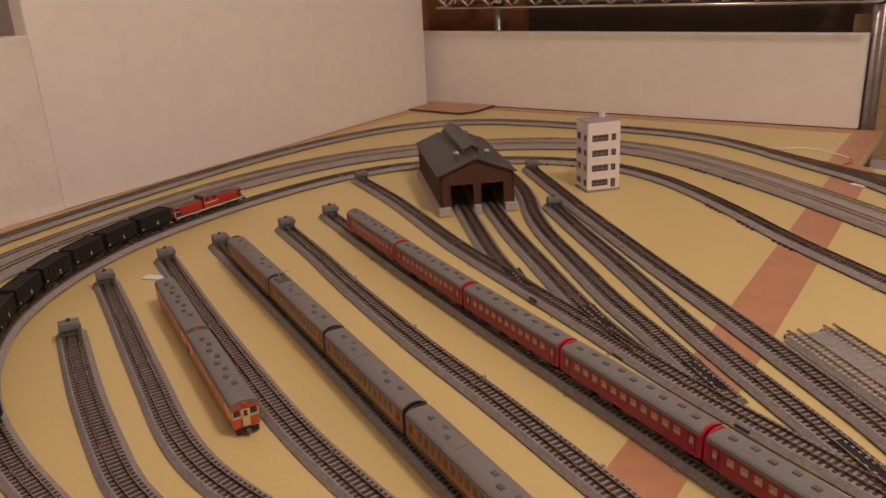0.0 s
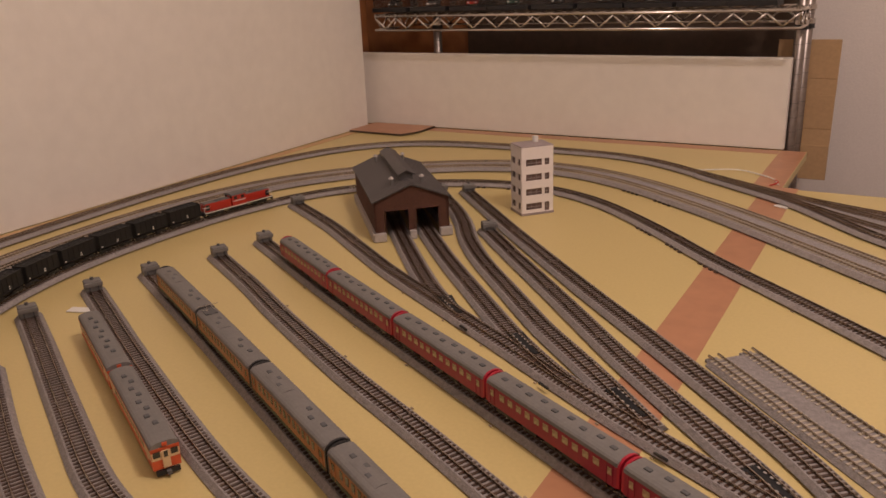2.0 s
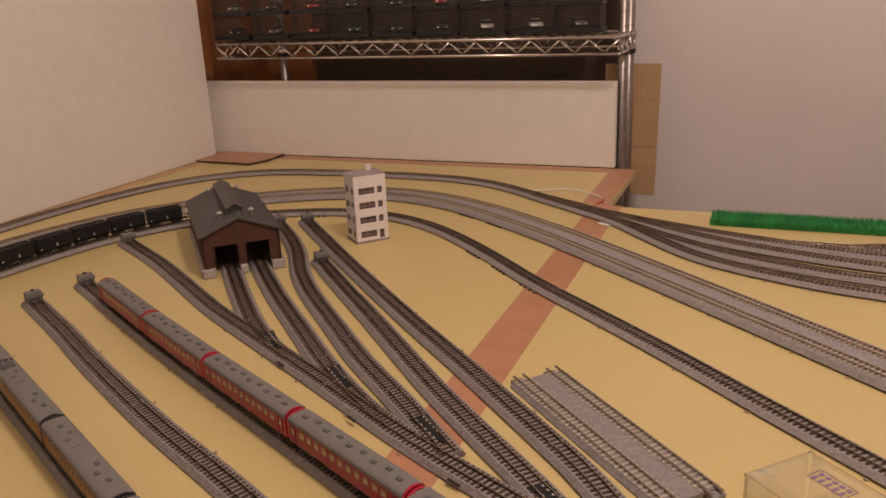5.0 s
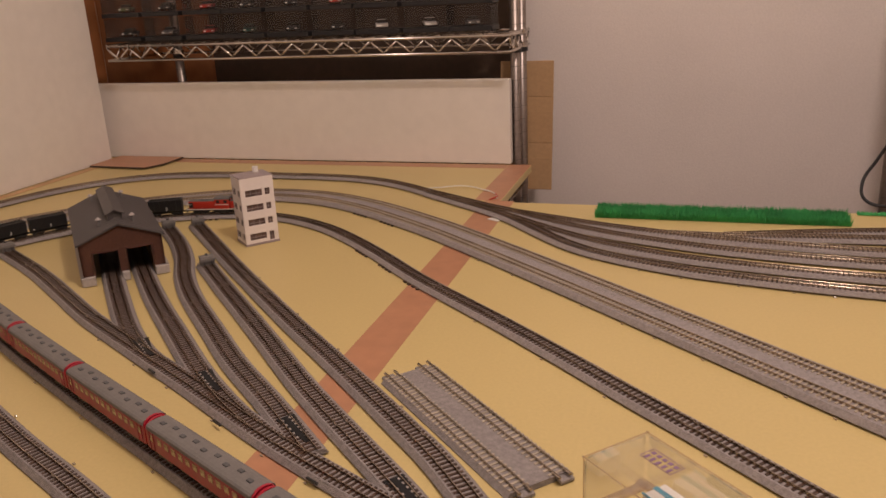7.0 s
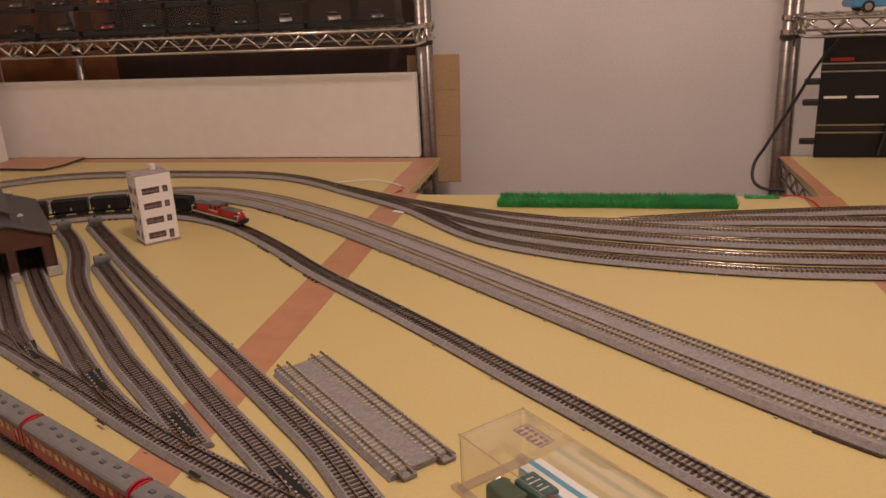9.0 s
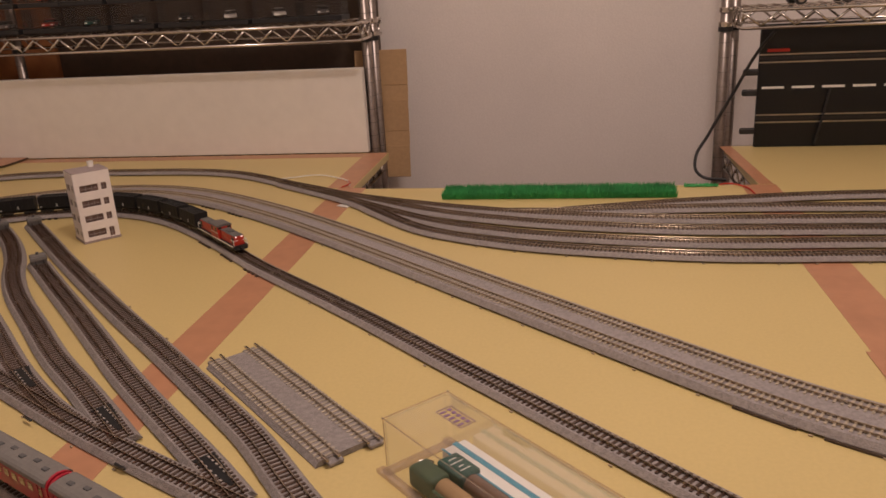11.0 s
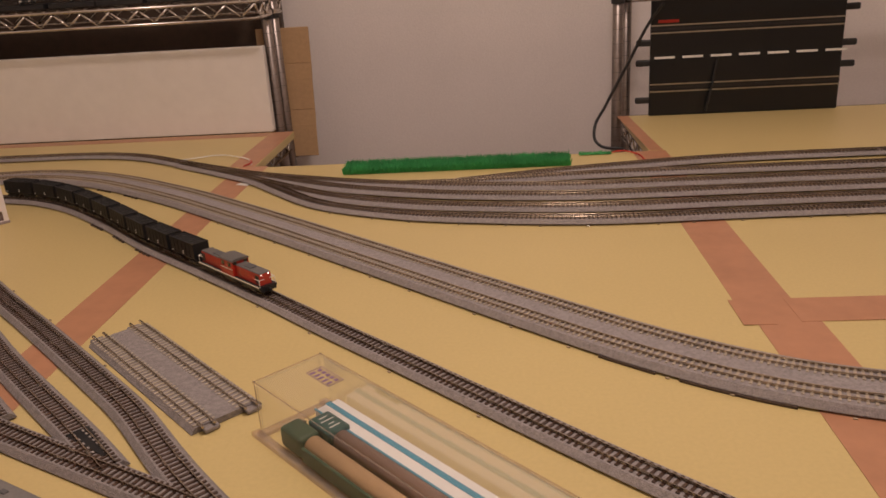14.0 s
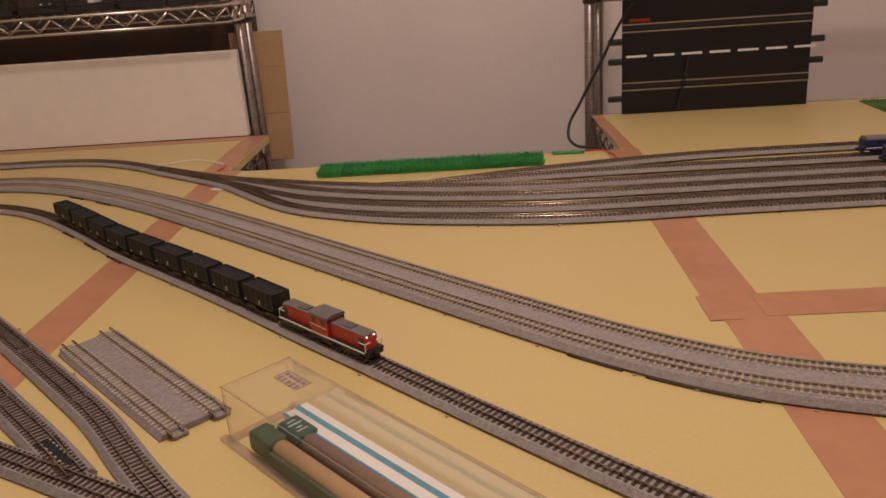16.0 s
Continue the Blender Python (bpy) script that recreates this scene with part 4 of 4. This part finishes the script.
# ---------------------------------------------------------------- grass mats
def grass_mat(x0, x1, y0, y1, m, label, thick=0.0045, n=9000, tall=0.0095, mat="grass"):
    """A mat with a dense pile that also bristles out over its edges."""
    ob = thing("grass_mat", label, "grass mat", m)
    part("mat_base", soft_box((x0 + x1) / 2, (y0 + y1) / 2, thick / 2, x1 - x0, y1 - y0, thick, 0.001, 1), mat, ob)
    rnd = random.Random(5)
    bm = bmesh.new()
    for i in range(n):
        x, y = rnd.uniform(x0, x1), rnd.uniform(y0, y1)
        a, hgt, lean = rnd.uniform(0, 6.28), tall * rnd.uniform(0.55, 1.1), rnd.uniform(0.0, 0.004)
        z = thick - 0.001
        tip = [x + lean * math.cos(a + 1.3), y + lean * math.sin(a + 1.3), thick + hgt]
        if i % 4 == 0:
            y, z = y0 + 0.0005, rnd.uniform(0.0, thick)
            tip = [x + rnd.uniform(-0.003, 0.003), y0 - rnd.uniform(0.0, 0.004), z + tall * rnd.uniform(0.2, 0.9)]
        dx, dy = 0.0011 * math.cos(a), 0.0011 * math.sin(a)
        base = [bm.verts.new((x - dx, y - dy, z)), bm.verts.new((x + dx, y + dy, z)), bm.verts.new((x - dy * 0.5, y + dx * 0.5, z)), bm.verts.new(tip)]
        for q in ((0, 1, 3), (1, 2, 3), (2, 0, 3)):
            bm.faces.new([base[k] for k in q])
    tagged(part("grass_pile", bm, mat, ob), kind="stuff")
    return ob


grass_mat(0.076, 0.414, 1.264, 1.309, pose(0, 0, 0.0003), "bright green artificial grass strip lying on the yellow board")
grass_mat(0.431, 0.480, 1.322, 1.331, pose(0, 0, 0.0003), "small narrow offcut of green artificial grass", 0.002, 160, 0.003)
grass_mat(1.005, 1.16, 1.475, 1.585, pose(0, 0, 0.0003), "green artificial grass sheet lying on the yellow board", 0.002, 1200, 0.003, "turf")


# ---------------------------------------------------------------- steel racks
def truss(bm, p, q, drop, n, r=0.0026):
    """Two wires with a zigzag between, from p to q."""
    p, q, d = Vector(p), Vector(q), Vector((0, 0, -drop))
    rod(bm, p, q, r, 8)
    rod(bm, p + d, q + d, r, 8)
    for i in range(n):
        a, b, c = p.lerp(q, i / n), p.lerp(q, (i + 0.5) / n), p.lerp(q, (i + 1) / n)
        rod(bm, a + d * 0.12, b + d * 0.88, r * 0.8, 6)
        rod(bm, b + d * 0.88, c + d * 0.12, r * 0.8, 6)


def steel_rack(label, x0, x1, front, back, shelf_z, posts, low_side):
    ob = thing("steel_rack", label, "rack", None, "steel wire racks")
    for x, y in posts:
        bm = bmesh.new()
        rod(bm, (x, y, FLOOR_Z), (x, y, 0.62), 0.0095, 16)
        p = part("post", bm, "poststeel", ob, smooth=True)
        bm = bmesh.new()
        rod(bm, (0, 0, 0), (0, 0, 0.0006), 0.0097, 16)
        ring = mesh_of(bm, "vent", "groove_ring")
        for k in range(32):
            again("groove_ring", ring, p, pose(x, y, -0.20 + k * 0.0254))
        bm = bmesh.new()
        rod(bm, (x, y, shelf_z - 0.036), (x, y, shelf_z - 0.026), 0.0122, 16)
        part("sleeve", bm, "black", p)
        bm = bmesh.new()
        for zz in (shelf_z, shelf_z - 0.024):
            rod(bm, (x, y, zz - 0.004), (x, y, zz + 0.004), 0.0125, 16)
        part("collar_ring", bm, "steel", p)
    for z, nx in ((shelf_z, 16), (-BOARD - 0.006, 16)):
        fy = front if z > 0 else 0.80
        for a, b, k in (((x0, fy, z), (x1, fy, z), nx), ((x0, back, z), (x1, back, z), nx), ((x0, fy, z), (x0, back, z), 4 if z > 0 else 16), ((x1, fy, z), (x1, back, z), 4 if z > 0 else 16)):
            bm = bmesh.new()
            truss(bm, a, b, 0.028, k)
            part("wire_truss", bm, "steel", ob, smooth=True)
        if z > 0:
            n = int((x1 - x0) / 0.025)
            bm = bmesh.new()
            rod(bm, (0, fy, z + 0.003), (0, back, z + 0.003), 0.0016, 6)
            wire = mesh_of(bm, "steel", "deck_wire")
            for i in range(n + 1):
                again("deck_wire", wire, ob, pose(x0 + (x1 - x0) * i / n, 0, 0))
            bm = bmesh.new()
            rod(bm, (x0, (fy + back) / 2, z - 0.001), (x1, (fy + back) / 2, z - 0.001), 0.0022, 6)
            part("cross_bar", bm, "steel", ob)
    return ob


SHELF_L, SHELF_R = 0.243, 0.236
steel_rack("chrome wire shelving rack behind the white foam strip", -0.945, -0.107, 1.545, 1.725, SHELF_L, ((-0.117, 1.642), (-0.110, 1.668), (-0.885, 1.700)), "right")
steel_rack("chrome wire shelving rack beside the slot track", 0.545, 1.42, 1.555, 1.70, SHELF_R, ((0.529, 1.622), (0.549, 1.655), (1.40, 1.64), (1.40, 1.69)), "left")
# panels at the back of the first rack
slab("brown_panel", "wood", -1.20, -0.60, 1.845, 1.870, -0.80, 0.62, "reddish brown wooden panel behind the steel rack", "panel", "")
slab("dark_panel", "darkwood", -0.870, -0.135, 1.815, 1.835, -0.10, 0.60, "dark brown backing board at the rear of the rack", "panel", "")
slab("brown_panel", "wood", -1.28, -1.05, 1.60, 1.66, -0.80, 0.62, "reddish brown wooden cabinet side beside the rack", "panel", "")


def cardboard_sheet(m):
    ob = thing("cardboard_sheet", "tall folded brown cardboard leaning against the wall", "cardboard", m)
    z = 0.0
    for k, hgt in enumerate((0.062, 0.030, 0.060, 0.030, 0.068)):
        bm = soft_box(0, 0, 0, 0.105, 0.003, hgt + 0.0006, 0.0008, 1)
        p = part("folded_panel", bm, "card", ob)
        p.matrix_basis = pose(0, 0.0015 * (k % 2), z + hgt / 2, 2.0 * (-1) ** k, 0, 0)
        z += hgt
    return ob


cardboard_sheet(pose(-0.107, 1.672, -0.0635, -8, 0, 0))

# ---------------------------------------------------------------- model cars in clear boxes
def model_car(m, paint, label, s=1.0, parent=None, number=False):
    ob = thing("model_car", label, "model car", m, "model cars on the racks")
    L, W = 0.070 * s, 0.029 * s
    prof = [(-L / 2, 0.005), (-L / 2, 0.0115), (-L * 0.46, 0.0130), (-L * 0.25, 0.0140), (L * 0.20, 0.0135), (L * 0.44, 0.0108), (L / 2, 0.0085), (L / 2, 0.005)]
    bm = bmesh.new()
    prism(bm, [(x, z * s) for x, z in prof], -W / 2, W / 2, "y")
    bmesh.ops.bevel(bm, geom=bm.edges[:], offset=0.0012 * s, segments=2, affect="EDGES")
    body = part("body", bm, paint, ob)
    bm = bmesh.new()
    prism(bm, [(-L * 0.34, 0.0135 * s), (-L * 0.20, 0.0205 * s), (L * 0.06, 0.0205 * s), (L * 0.22, 0.0130 * s)], -W * 0.40, W * 0.40, "y")
    part("cabin_glass", bm, "pane", body)
    bm = bmesh.new()
    box(bm, -L * 0.07, 0, 0.0208 * s, L * 0.24, W * 0.72, 0.0010)
    part("car_roof", bm, paint, body)
    for x in (-L * 0.30, L * 0.30):
        for a in (-1, 1):
            bm = bmesh.new()
            rod(bm, (x, a * W * 0.36, 0.0056 * s), (x, a * W * 0.51, 0.0056 * s), 0.0056 * s, 14)
            tyre = part("wheel", bm, "black", ob)
            bm = bmesh.new()
            rod(bm, (x, a * W * 0.50, 0.0056 * s), (x, a * W * 0.525, 0.0056 * s), 0.0034 * s, 12)
            part("rim", bm, "steel", tyre)
    for a in (-1, 1):
        bm = bmesh.new()
        box(bm, L * 0.485, a * W * 0.33, 0.0085 * s, 0.0030, 0.0052 * s, 0.0026 * s)
        part("headlight", bm, "white", body)
    if number:
        bm = bmesh.new()
        rod(bm, (-L * 0.02, -W * 0.50, 0.0096 * s), (-L * 0.02, -W * 0.512, 0.0096 * s), 0.0042 * s, 20)
        part("roundel", bm, "white", body)
        cu = bpy.data.curves.new("number", "FONT")
        cu.body, cu.size, cu.extrude, cu.align_x, cu.align_y = "11", 0.0058 * s, 0.0001, "CENTER", "CENTER"
        tx = new("number", cu)
        dg = bpy.context.evaluated_depsgraph_get()
        me = bpy.data.meshes.new_from_object(tx.evaluated_get(dg))
        bpy.data.objects.remove(tx)
        me.materials.append(M["black"])
        n = new("number", me)
        n.parent = body
        n.matrix_basis = pose(-L * 0.02, -W * 0.516, 0.0096 * s, 90, 0, 0)
    return ob


def display_box(m, label):
    ob = thing("display_box", label, "display case", m, "clear boxes on the rack")
    part("base", soft_box(0, 0, 0.0045, 0.090, 0.055, 0.009, 0.001, 1), "black", ob)
    bm = bmesh.new()
    box(bm, 0, 0, 0.0285, 0.086, 0.051, 0.038)
    cover = part("clear_cover", bm, "smoked", ob)
    cover.visible_shadow = False
    return ob


first_box = None
PAINTS = ["black", "grey", "locored", "darkgreen", "black", "black", "white", "white", "grey", "lightgreen", "black", "locored", "black", "black", "locored", "white", "white", "black"]
for row in range(2):
    for col in range(9):
        x, z = -0.965 + 0.096 * col, SHELF_L + 0.0052 + row * 0.0490
        if col == 8:
            x -= 0.012
        m = pose(x + 0.010, 1.640 + 0.004 * ((col * 7) % 3), z, 0, 0, ((col * 5 + row * 3) % 4) - 1.5)
        if first_box is None:
            first_box = display_box(m, "clear plastic display box with a black base on the wire shelf")
        else:
            copy_thing(first_box, m)
        paint = PAINTS[row * 9 + col]
        word = {"black": "black", "grey": "grey", "locored": "red", "darkgreen": "dark green", "white": "white", "lightgreen": "olive green"}[paint]
        model_car(m @ pose(0, 0, 0.0094, 0, 0, -68), paint, f"{word} model car inside a clear display box", 0.80)
model_car(pose(0.668, 1.585, SHELF_R + 0.006, 0, 0, 4), "paleblue", "pale blue model racing car with a white number roundel", 1.75, number=True)


# ---------------------------------------------------------------- slot track, cable, wires
def slot_track(m):
    """A straight slot-car track piece standing on edge; local x along it, z up its width."""
    ob = thing("slot_car_track", "black two-lane slot car track piece standing on edge", "slot track", m)
    L, H, T = 0.331, 0.210, 0.008
    part("road_plate", soft_box(0, 0, H / 2, L, T, H, 0.0012, 1), "road", ob)
    for zc in (0.050, 0.153):
        for d in (-0.0065, 0.0065):
            bm = bmesh.new()
            box(bm, 0, -T / 2 - 0.0004, zc + d, L, 0.0012, 0.0024)
            part("contact_rail", bm, "contact", ob)
        bm = bmesh.new()
        box(bm, 0, -T / 2 - 0.0002, zc, L, 0.0010, 0.0040)
        part("slot", bm, "black", ob)
    dash = bmesh.new()
    box(dash, 0, 0, 0, 0.036, 0.0006, 0.0040)
    dash = mesh_of(dash, "white", "lane_dash")
    for k in range(7):
        again("lane_dash", dash, ob, pose(-L / 2 + 0.025 + k * 0.0492, -T / 2 - 0.0003, 0.1035))
    for a in (-1, 1):
        for z in ((0.028, 0.095, 0.130) if a < 0 else (0.078, 0.115, 0.175)):
            part("plug", soft_box(a * (L / 2 + 0.010), 0.001, z, 0.030, 0.0065, 0.0115, 0.0028, 2), "black", ob)
    bm = bmesh.new()
    box(bm, -L / 2 + 0.030, -T / 2 - 0.0004, 0.1665, 0.036, 0.0006, 0.0050)
    part("red_mark", bm, "redwire", ob)
    bm = bmesh.new()
    tube(bm, [(-0.048, -T / 2 - 0.004, 0.100), (-0.056, -T / 2 - 0.006, 0.055), (-0.066, -T / 2 - 0.006, 0.006)], 0.0022, 8)
    part("wire", bm, "black", ob)
    return ob


slot_track(pose(0.7495, 1.597, 0.0004, -1.0, 0, -0.8))


def curve_tube(name, pts, r, mat, label, category):
    cu = bpy.data.curves.new(name, "CURVE")
    cu.dimensions, cu.bevel_depth, cu.bevel_resolution, cu.resolution_u = "3D", r, 3, 8
    sp = cu.splines.new("BEZIER")
    sp.bezier_points.add(len(pts) - 1)
    for b, p in zip(sp.bezier_points, pts):
        b.co, b.handle_left_type, b.handle_right_type = p, "AUTO", "AUTO"
    tmp = new(name, cu)
    me = bpy.data.meshes.new_from_object(tmp.evaluated_get(bpy.context.evaluated_depsgraph_get()))
    bpy.data.objects.remove(tmp)
    me.materials.clear()
    me.materials.append(M[mat])
    return tagged(new(name, me), label, category)


curve_tube("power_cable", [(0.600, 1.575, 0.200), (0.578, 1.59, 0.165), (0.546, 1.60, 0.098), (0.506, 1.60, 0.022), (0.485, 1.59, -0.018), (0.490, 1.57, -0.042), (0.535, 1.56, -0.050)], 0.0027, "black", "black power cable hanging beside the rack post", "cable")
curve_tube("wire", [(-0.235, 1.400, 0.001), (-0.205, 1.404, 0.003), (-0.165, 1.416, 0.004), (-0.125, 1.396, 0.004), (-0.098, 1.372, 0.003), (-0.090, 1.350, 0.001)], 0.0011, "white", "thin white feeder wire lying on the board", "wire")
curve_tube("wire", [(-0.098, 1.372, 0.003), (-0.092, 1.358, 0.003), (-0.101, 1.342, 0.001)], 0.0011, "redwire", "short red feeder wire beside the track", "wire")
curve_tube("wire", [(0.470, 1.345, -0.01), (0.490, 1.330, 0.003), (0.515, 1.310, 0.003), (0.523, 1.272, 0.001)], 0.0011, "redwire", "red feeder wire beside the station tracks", "wire")


def paper_tag(x, y, rz, w, d, label):
    b = soft_box(0, 0, 0.0006, w, d, 0.0010, 0.0002, 1)
    ob = tagged(part("paper_tag", b, "white"), label, "paper")
    ob.matrix_basis = pose(x, y, 0.0004, 0, 0, rz)


paper_tag(-0.067, 1.232, -25, 0.020, 0.010, "small white paper tag beside the track")
paper_tag(-0.190, 1.337, -30, 0.016, 0.007, "small white paper tag beside the track")
paper_tag(-0.655, 0.563, 20, 0.028, 0.012, "small white paper scrap lying on the yellow board")


# ---------------------------------------------------------------- plastic case with tools
def tool_case(m):
    """A clear lidded box: local x along it, y across, origin at a bottom corner."""
    L, W, H = 0.300, 0.0555, 0.0425
    ob = thing("tool_case", "clear plastic lidded case holding a track cleaning tool", "plastic case", m)
    bm = bmesh.new()
    box(bm, L / 2, W / 2, H / 2 + 0.0015, L, W, H)
    bmesh.ops.delete(bm, geom=[f for f in bm.faces if f.normal.z < -0.9 or abs(f.calc_center_median().z - 0.0015) < 1e-4], context="FACES")
    bmesh.ops.bevel(bm, geom=[e for e in bm.edges if not e.is_boundary], offset=0.003, segments=3, affect="EDGES")
    lid = part("lid", bm, "clear", ob)
    lid.visible_shadow = False
    e, top = 0.0012, H + 0.0006
    for p, q in (((0, e, top), (L, e, top)), ((0, W - e, top), (L, W - e, top)), ((e, 0, top), (e, W, top)), ((L - e, 0, top), (L - e, W, top)), ((e, e, 0.002), (e, e, top))):
        bm = bmesh.new()
        rod(bm, p, q, 0.00045, 8)
        edge = part("moulded_edge", bm, "rim", lid)
        edge.visible_shadow = False
    bm = bmesh.new()
    for y in (0, W):
        box(bm, L / 2, y, 0.0015, L + 0.012, 0.006, 0.003)
    for x in (0, L):
        box(bm, x, W / 2, 0.0015, 0.006, W, 0.003)
    fl = part("flange", bm, "rim", ob)
    fl.visible_shadow = False
    # printed mark on the lid
    bm = bmesh.new()
    box(bm, 0.0, 0, 0, 0.0262, 0.0004, 0.0003)
    box(bm, 0.0, 0.012, 0, 0.0262, 0.0004, 0.0003)
    for e in (-1, 1):
        box(bm, e * 0.013, 0.006, 0, 0.0004, 0.012, 0.0003)
    for k in range(5):
        box(bm, -0.0095 + k * 0.0048, 0.0030, 0, 0.0022, 0.0042, 0.0003)
        box(bm, -0.0095 + k * 0.0048, 0.0085, 0, 0.0030, 0.0030, 0.0003)
    k = part("printed_mark", bm, "ink", lid, "violet printed mark on the lid")
    k.matrix_basis = pose(0.033, W - 0.025, H + 0.0020)
    return ob


CASE = pose(0.1425, 0.5740, 0.0003, 0, 0, -44.3)
tool_case(CASE)


def cleaning_tool(m):
    ob = thing("track_cleaner", "green and brown track cleaning tool lying in the case", "tool", m)
    part("head", soft_box(0.020, 0.008, 0.0085, 0.026, 0.017, 0.016, 0.0022, 3), "darkgreen", ob)
    part("side_head", soft_box(0.011, -0.009, 0.0080, 0.026, 0.016, 0.0155, 0.003, 3), "sagegreen", ob)
    bm = bmesh.new()
    rod(bm, (0.032, 0.008, 0.0085), (0.26, 0.008, 0.0085), 0.0066, 18)
    part("handle", bm, "toolbrown", ob, "dark brown round handle", smooth=True)
    bm = bmesh.new()
    rod(bm, (0.024, -0.008, 0.0080), (0.26, -0.008, 0.0080), 0.0066, 18)
    part("handle", bm, "card", ob, "tan round handle", smooth=True)
    part("side_rail", soft_box(0.135, -0.0165, 0.0060, 0.22, 0.0024, 0.011, 0.0006, 1), "sagegreen", ob)
    bm = bmesh.new()
    tube(bm, [(0.000 - 0.007 * math.sin(a), 0.0065 * math.cos(a) - 0.004, 0.010) for a in np.linspace(0, math.pi, 9)], 0.0009, 6)
    part("hanging_loop", bm, "steel", ob)
    for x, w in ((0.0135, 0.006), (0.0180, 0.010), (0.0230, 0.004), (0.0270, 0.008)):
        bm = bmesh.new()
        box(bm, x, 0.008, 0.0167, 0.0007, w, 0.0003)
        part("lettering_bar", bm, "white", ob)
    return ob


cleaning_tool(CASE @ pose(0.026, 0.0195, 0.0030))


def striped_bar(m):
    ob = thing("striped_bar", "white plastic bar with teal stripes lying in the case", "bar", m)
    part("bar", soft_box(0.13, 0, 0.0065, 0.26, 0.0200, 0.013, 0.001, 1), "white", ob)
    for y in (-0.0096, 0.0010):
        bm = bmesh.new()
        box(bm, 0.13, y, 0.0132, 0.26, 0.0040 if y > 0 else 0.0014, 0.0005)
        part("stripe", bm, "teal", ob)
    return ob


striped_bar(CASE @ pose(0.021, 0.0425, 0.0030))


# ---------------------------------------------------------------- blue locomotive at the station
def blue_loco(m, label):
    L, W = 0.120, 0.0190
    ob = thing("blue_locomotive", label, "model locomotive", m)
    part("body", hull(L, W, 0.0055, 0.0200), "blue", ob)
    part("roof", roof_mesh(L - 0.004, W, 0.0200, 0.0036), "grey", ob)
    bm = bmesh.new()
    for a in (-1, 1):
        box(bm, 0, a * (W / 2 + 0.0002), 0.0088, L - 0.004, 0.0005, 0.0010)
    part("white_stripe", bm, "white", ob)
    for e in (-1, 1):
        bm = bmesh.new()
        for a in (-0.0055, 0.0055):
            box(bm, e * (L / 2 + 0.0003), a, 0.0160, 0.0006, 0.0058, 0.0042)
        part("cab_window", bm, "pane", ob)
        bm = bmesh.new()
        box(bm, e * (L / 2 + 0.0020), 0, 0.0050, 0.0050, 0.0170, 0.0030)
        part("end_beam", bm, "black", ob)
    bm = bmesh.new()
    for x in np.linspace(-0.040, 0.040, 6):
        for a in (-1, 1):
            box(bm, x, a * (W / 2 + 0.0002), 0.0160, 0.0080, 0.0004, 0.0036)
    part("side_window", bm, "pane", ob)
    for x in (-0.036, 0.036):
        bogie(ob, x, 0.0085)
    return ob


blue_loco(pose(0.896, 1.195, RAIL_TOP + 0.0004 + 18 * 0.00013, 0, 0, 0), "dark blue model locomotive standing on a station track")
blue_loco(pose(0.904, 1.1455, RAIL_TOP + 0.0004 + 14 * 0.00013, 0, 0, 0), "dark blue model locomotive standing on a station track")


# ---------------------------------------------------------------- what moves
RUN = [(0.0, -0.775, 0.793), (0.5, -0.771, 0.835), (1.0, -0.767, 0.875), (1.5, -0.758, 0.915), (2.0, -0.748, 0.957), (2.5, -0.735, 0.995), (3.0, -0.712, 1.034), (3.5, -0.690, 1.068),
       (8.5, -0.318, 1.162), (9.0, -0.276, 1.135), (11.5, -0.102, 0.988), (12.0, -0.065, 0.954), (12.5, -0.029, 0.921), (13.0, 0.008, 0.888), (13.5, 0.046, 0.853), (14.0, 0.084, 0.820),
       (14.5, 0.122, 0.785), (15.0, 0.160, 0.750), (15.5, 0.197, 0.715), (16.0, 0.231, 0.683)]


def motions():
    """The freight train runs along the inner loop."""
    times = [0.5 * i for i in range(33)]
    nose = np.interp(times, [r[0] for r in RUN], [INNER.near(r[1], r[2]) for r in RUN])
    nose = nose + np.interp(times, (0.0, 3.5, 9.0, 12.5, 16.0), (0.006, 0.0, 0.0135, 0.018, 0.012))
    z = RAIL_TOP + 0.0004 + 12 * 0.00013

    def stand(s, half):
        a, b = INNER.at(s - half), INNER.at(s + half)
        d, c = b - a, (a + b) / 2
        return pose(c.x, c.y, z, 0, 0, math.degrees(math.atan2(d.y, d.x)))

    walk(LOCO, [(t, stand(s - 0.059, 0.037)) for t, s in zip(times, nose)])
    for k, car in enumerate(WAGONS):
        walk(car, [(t, stand(s - 0.1215 - 0.0283 - k * 0.0567, 0.0175)) for t, s in zip(times, nose)])


motions()
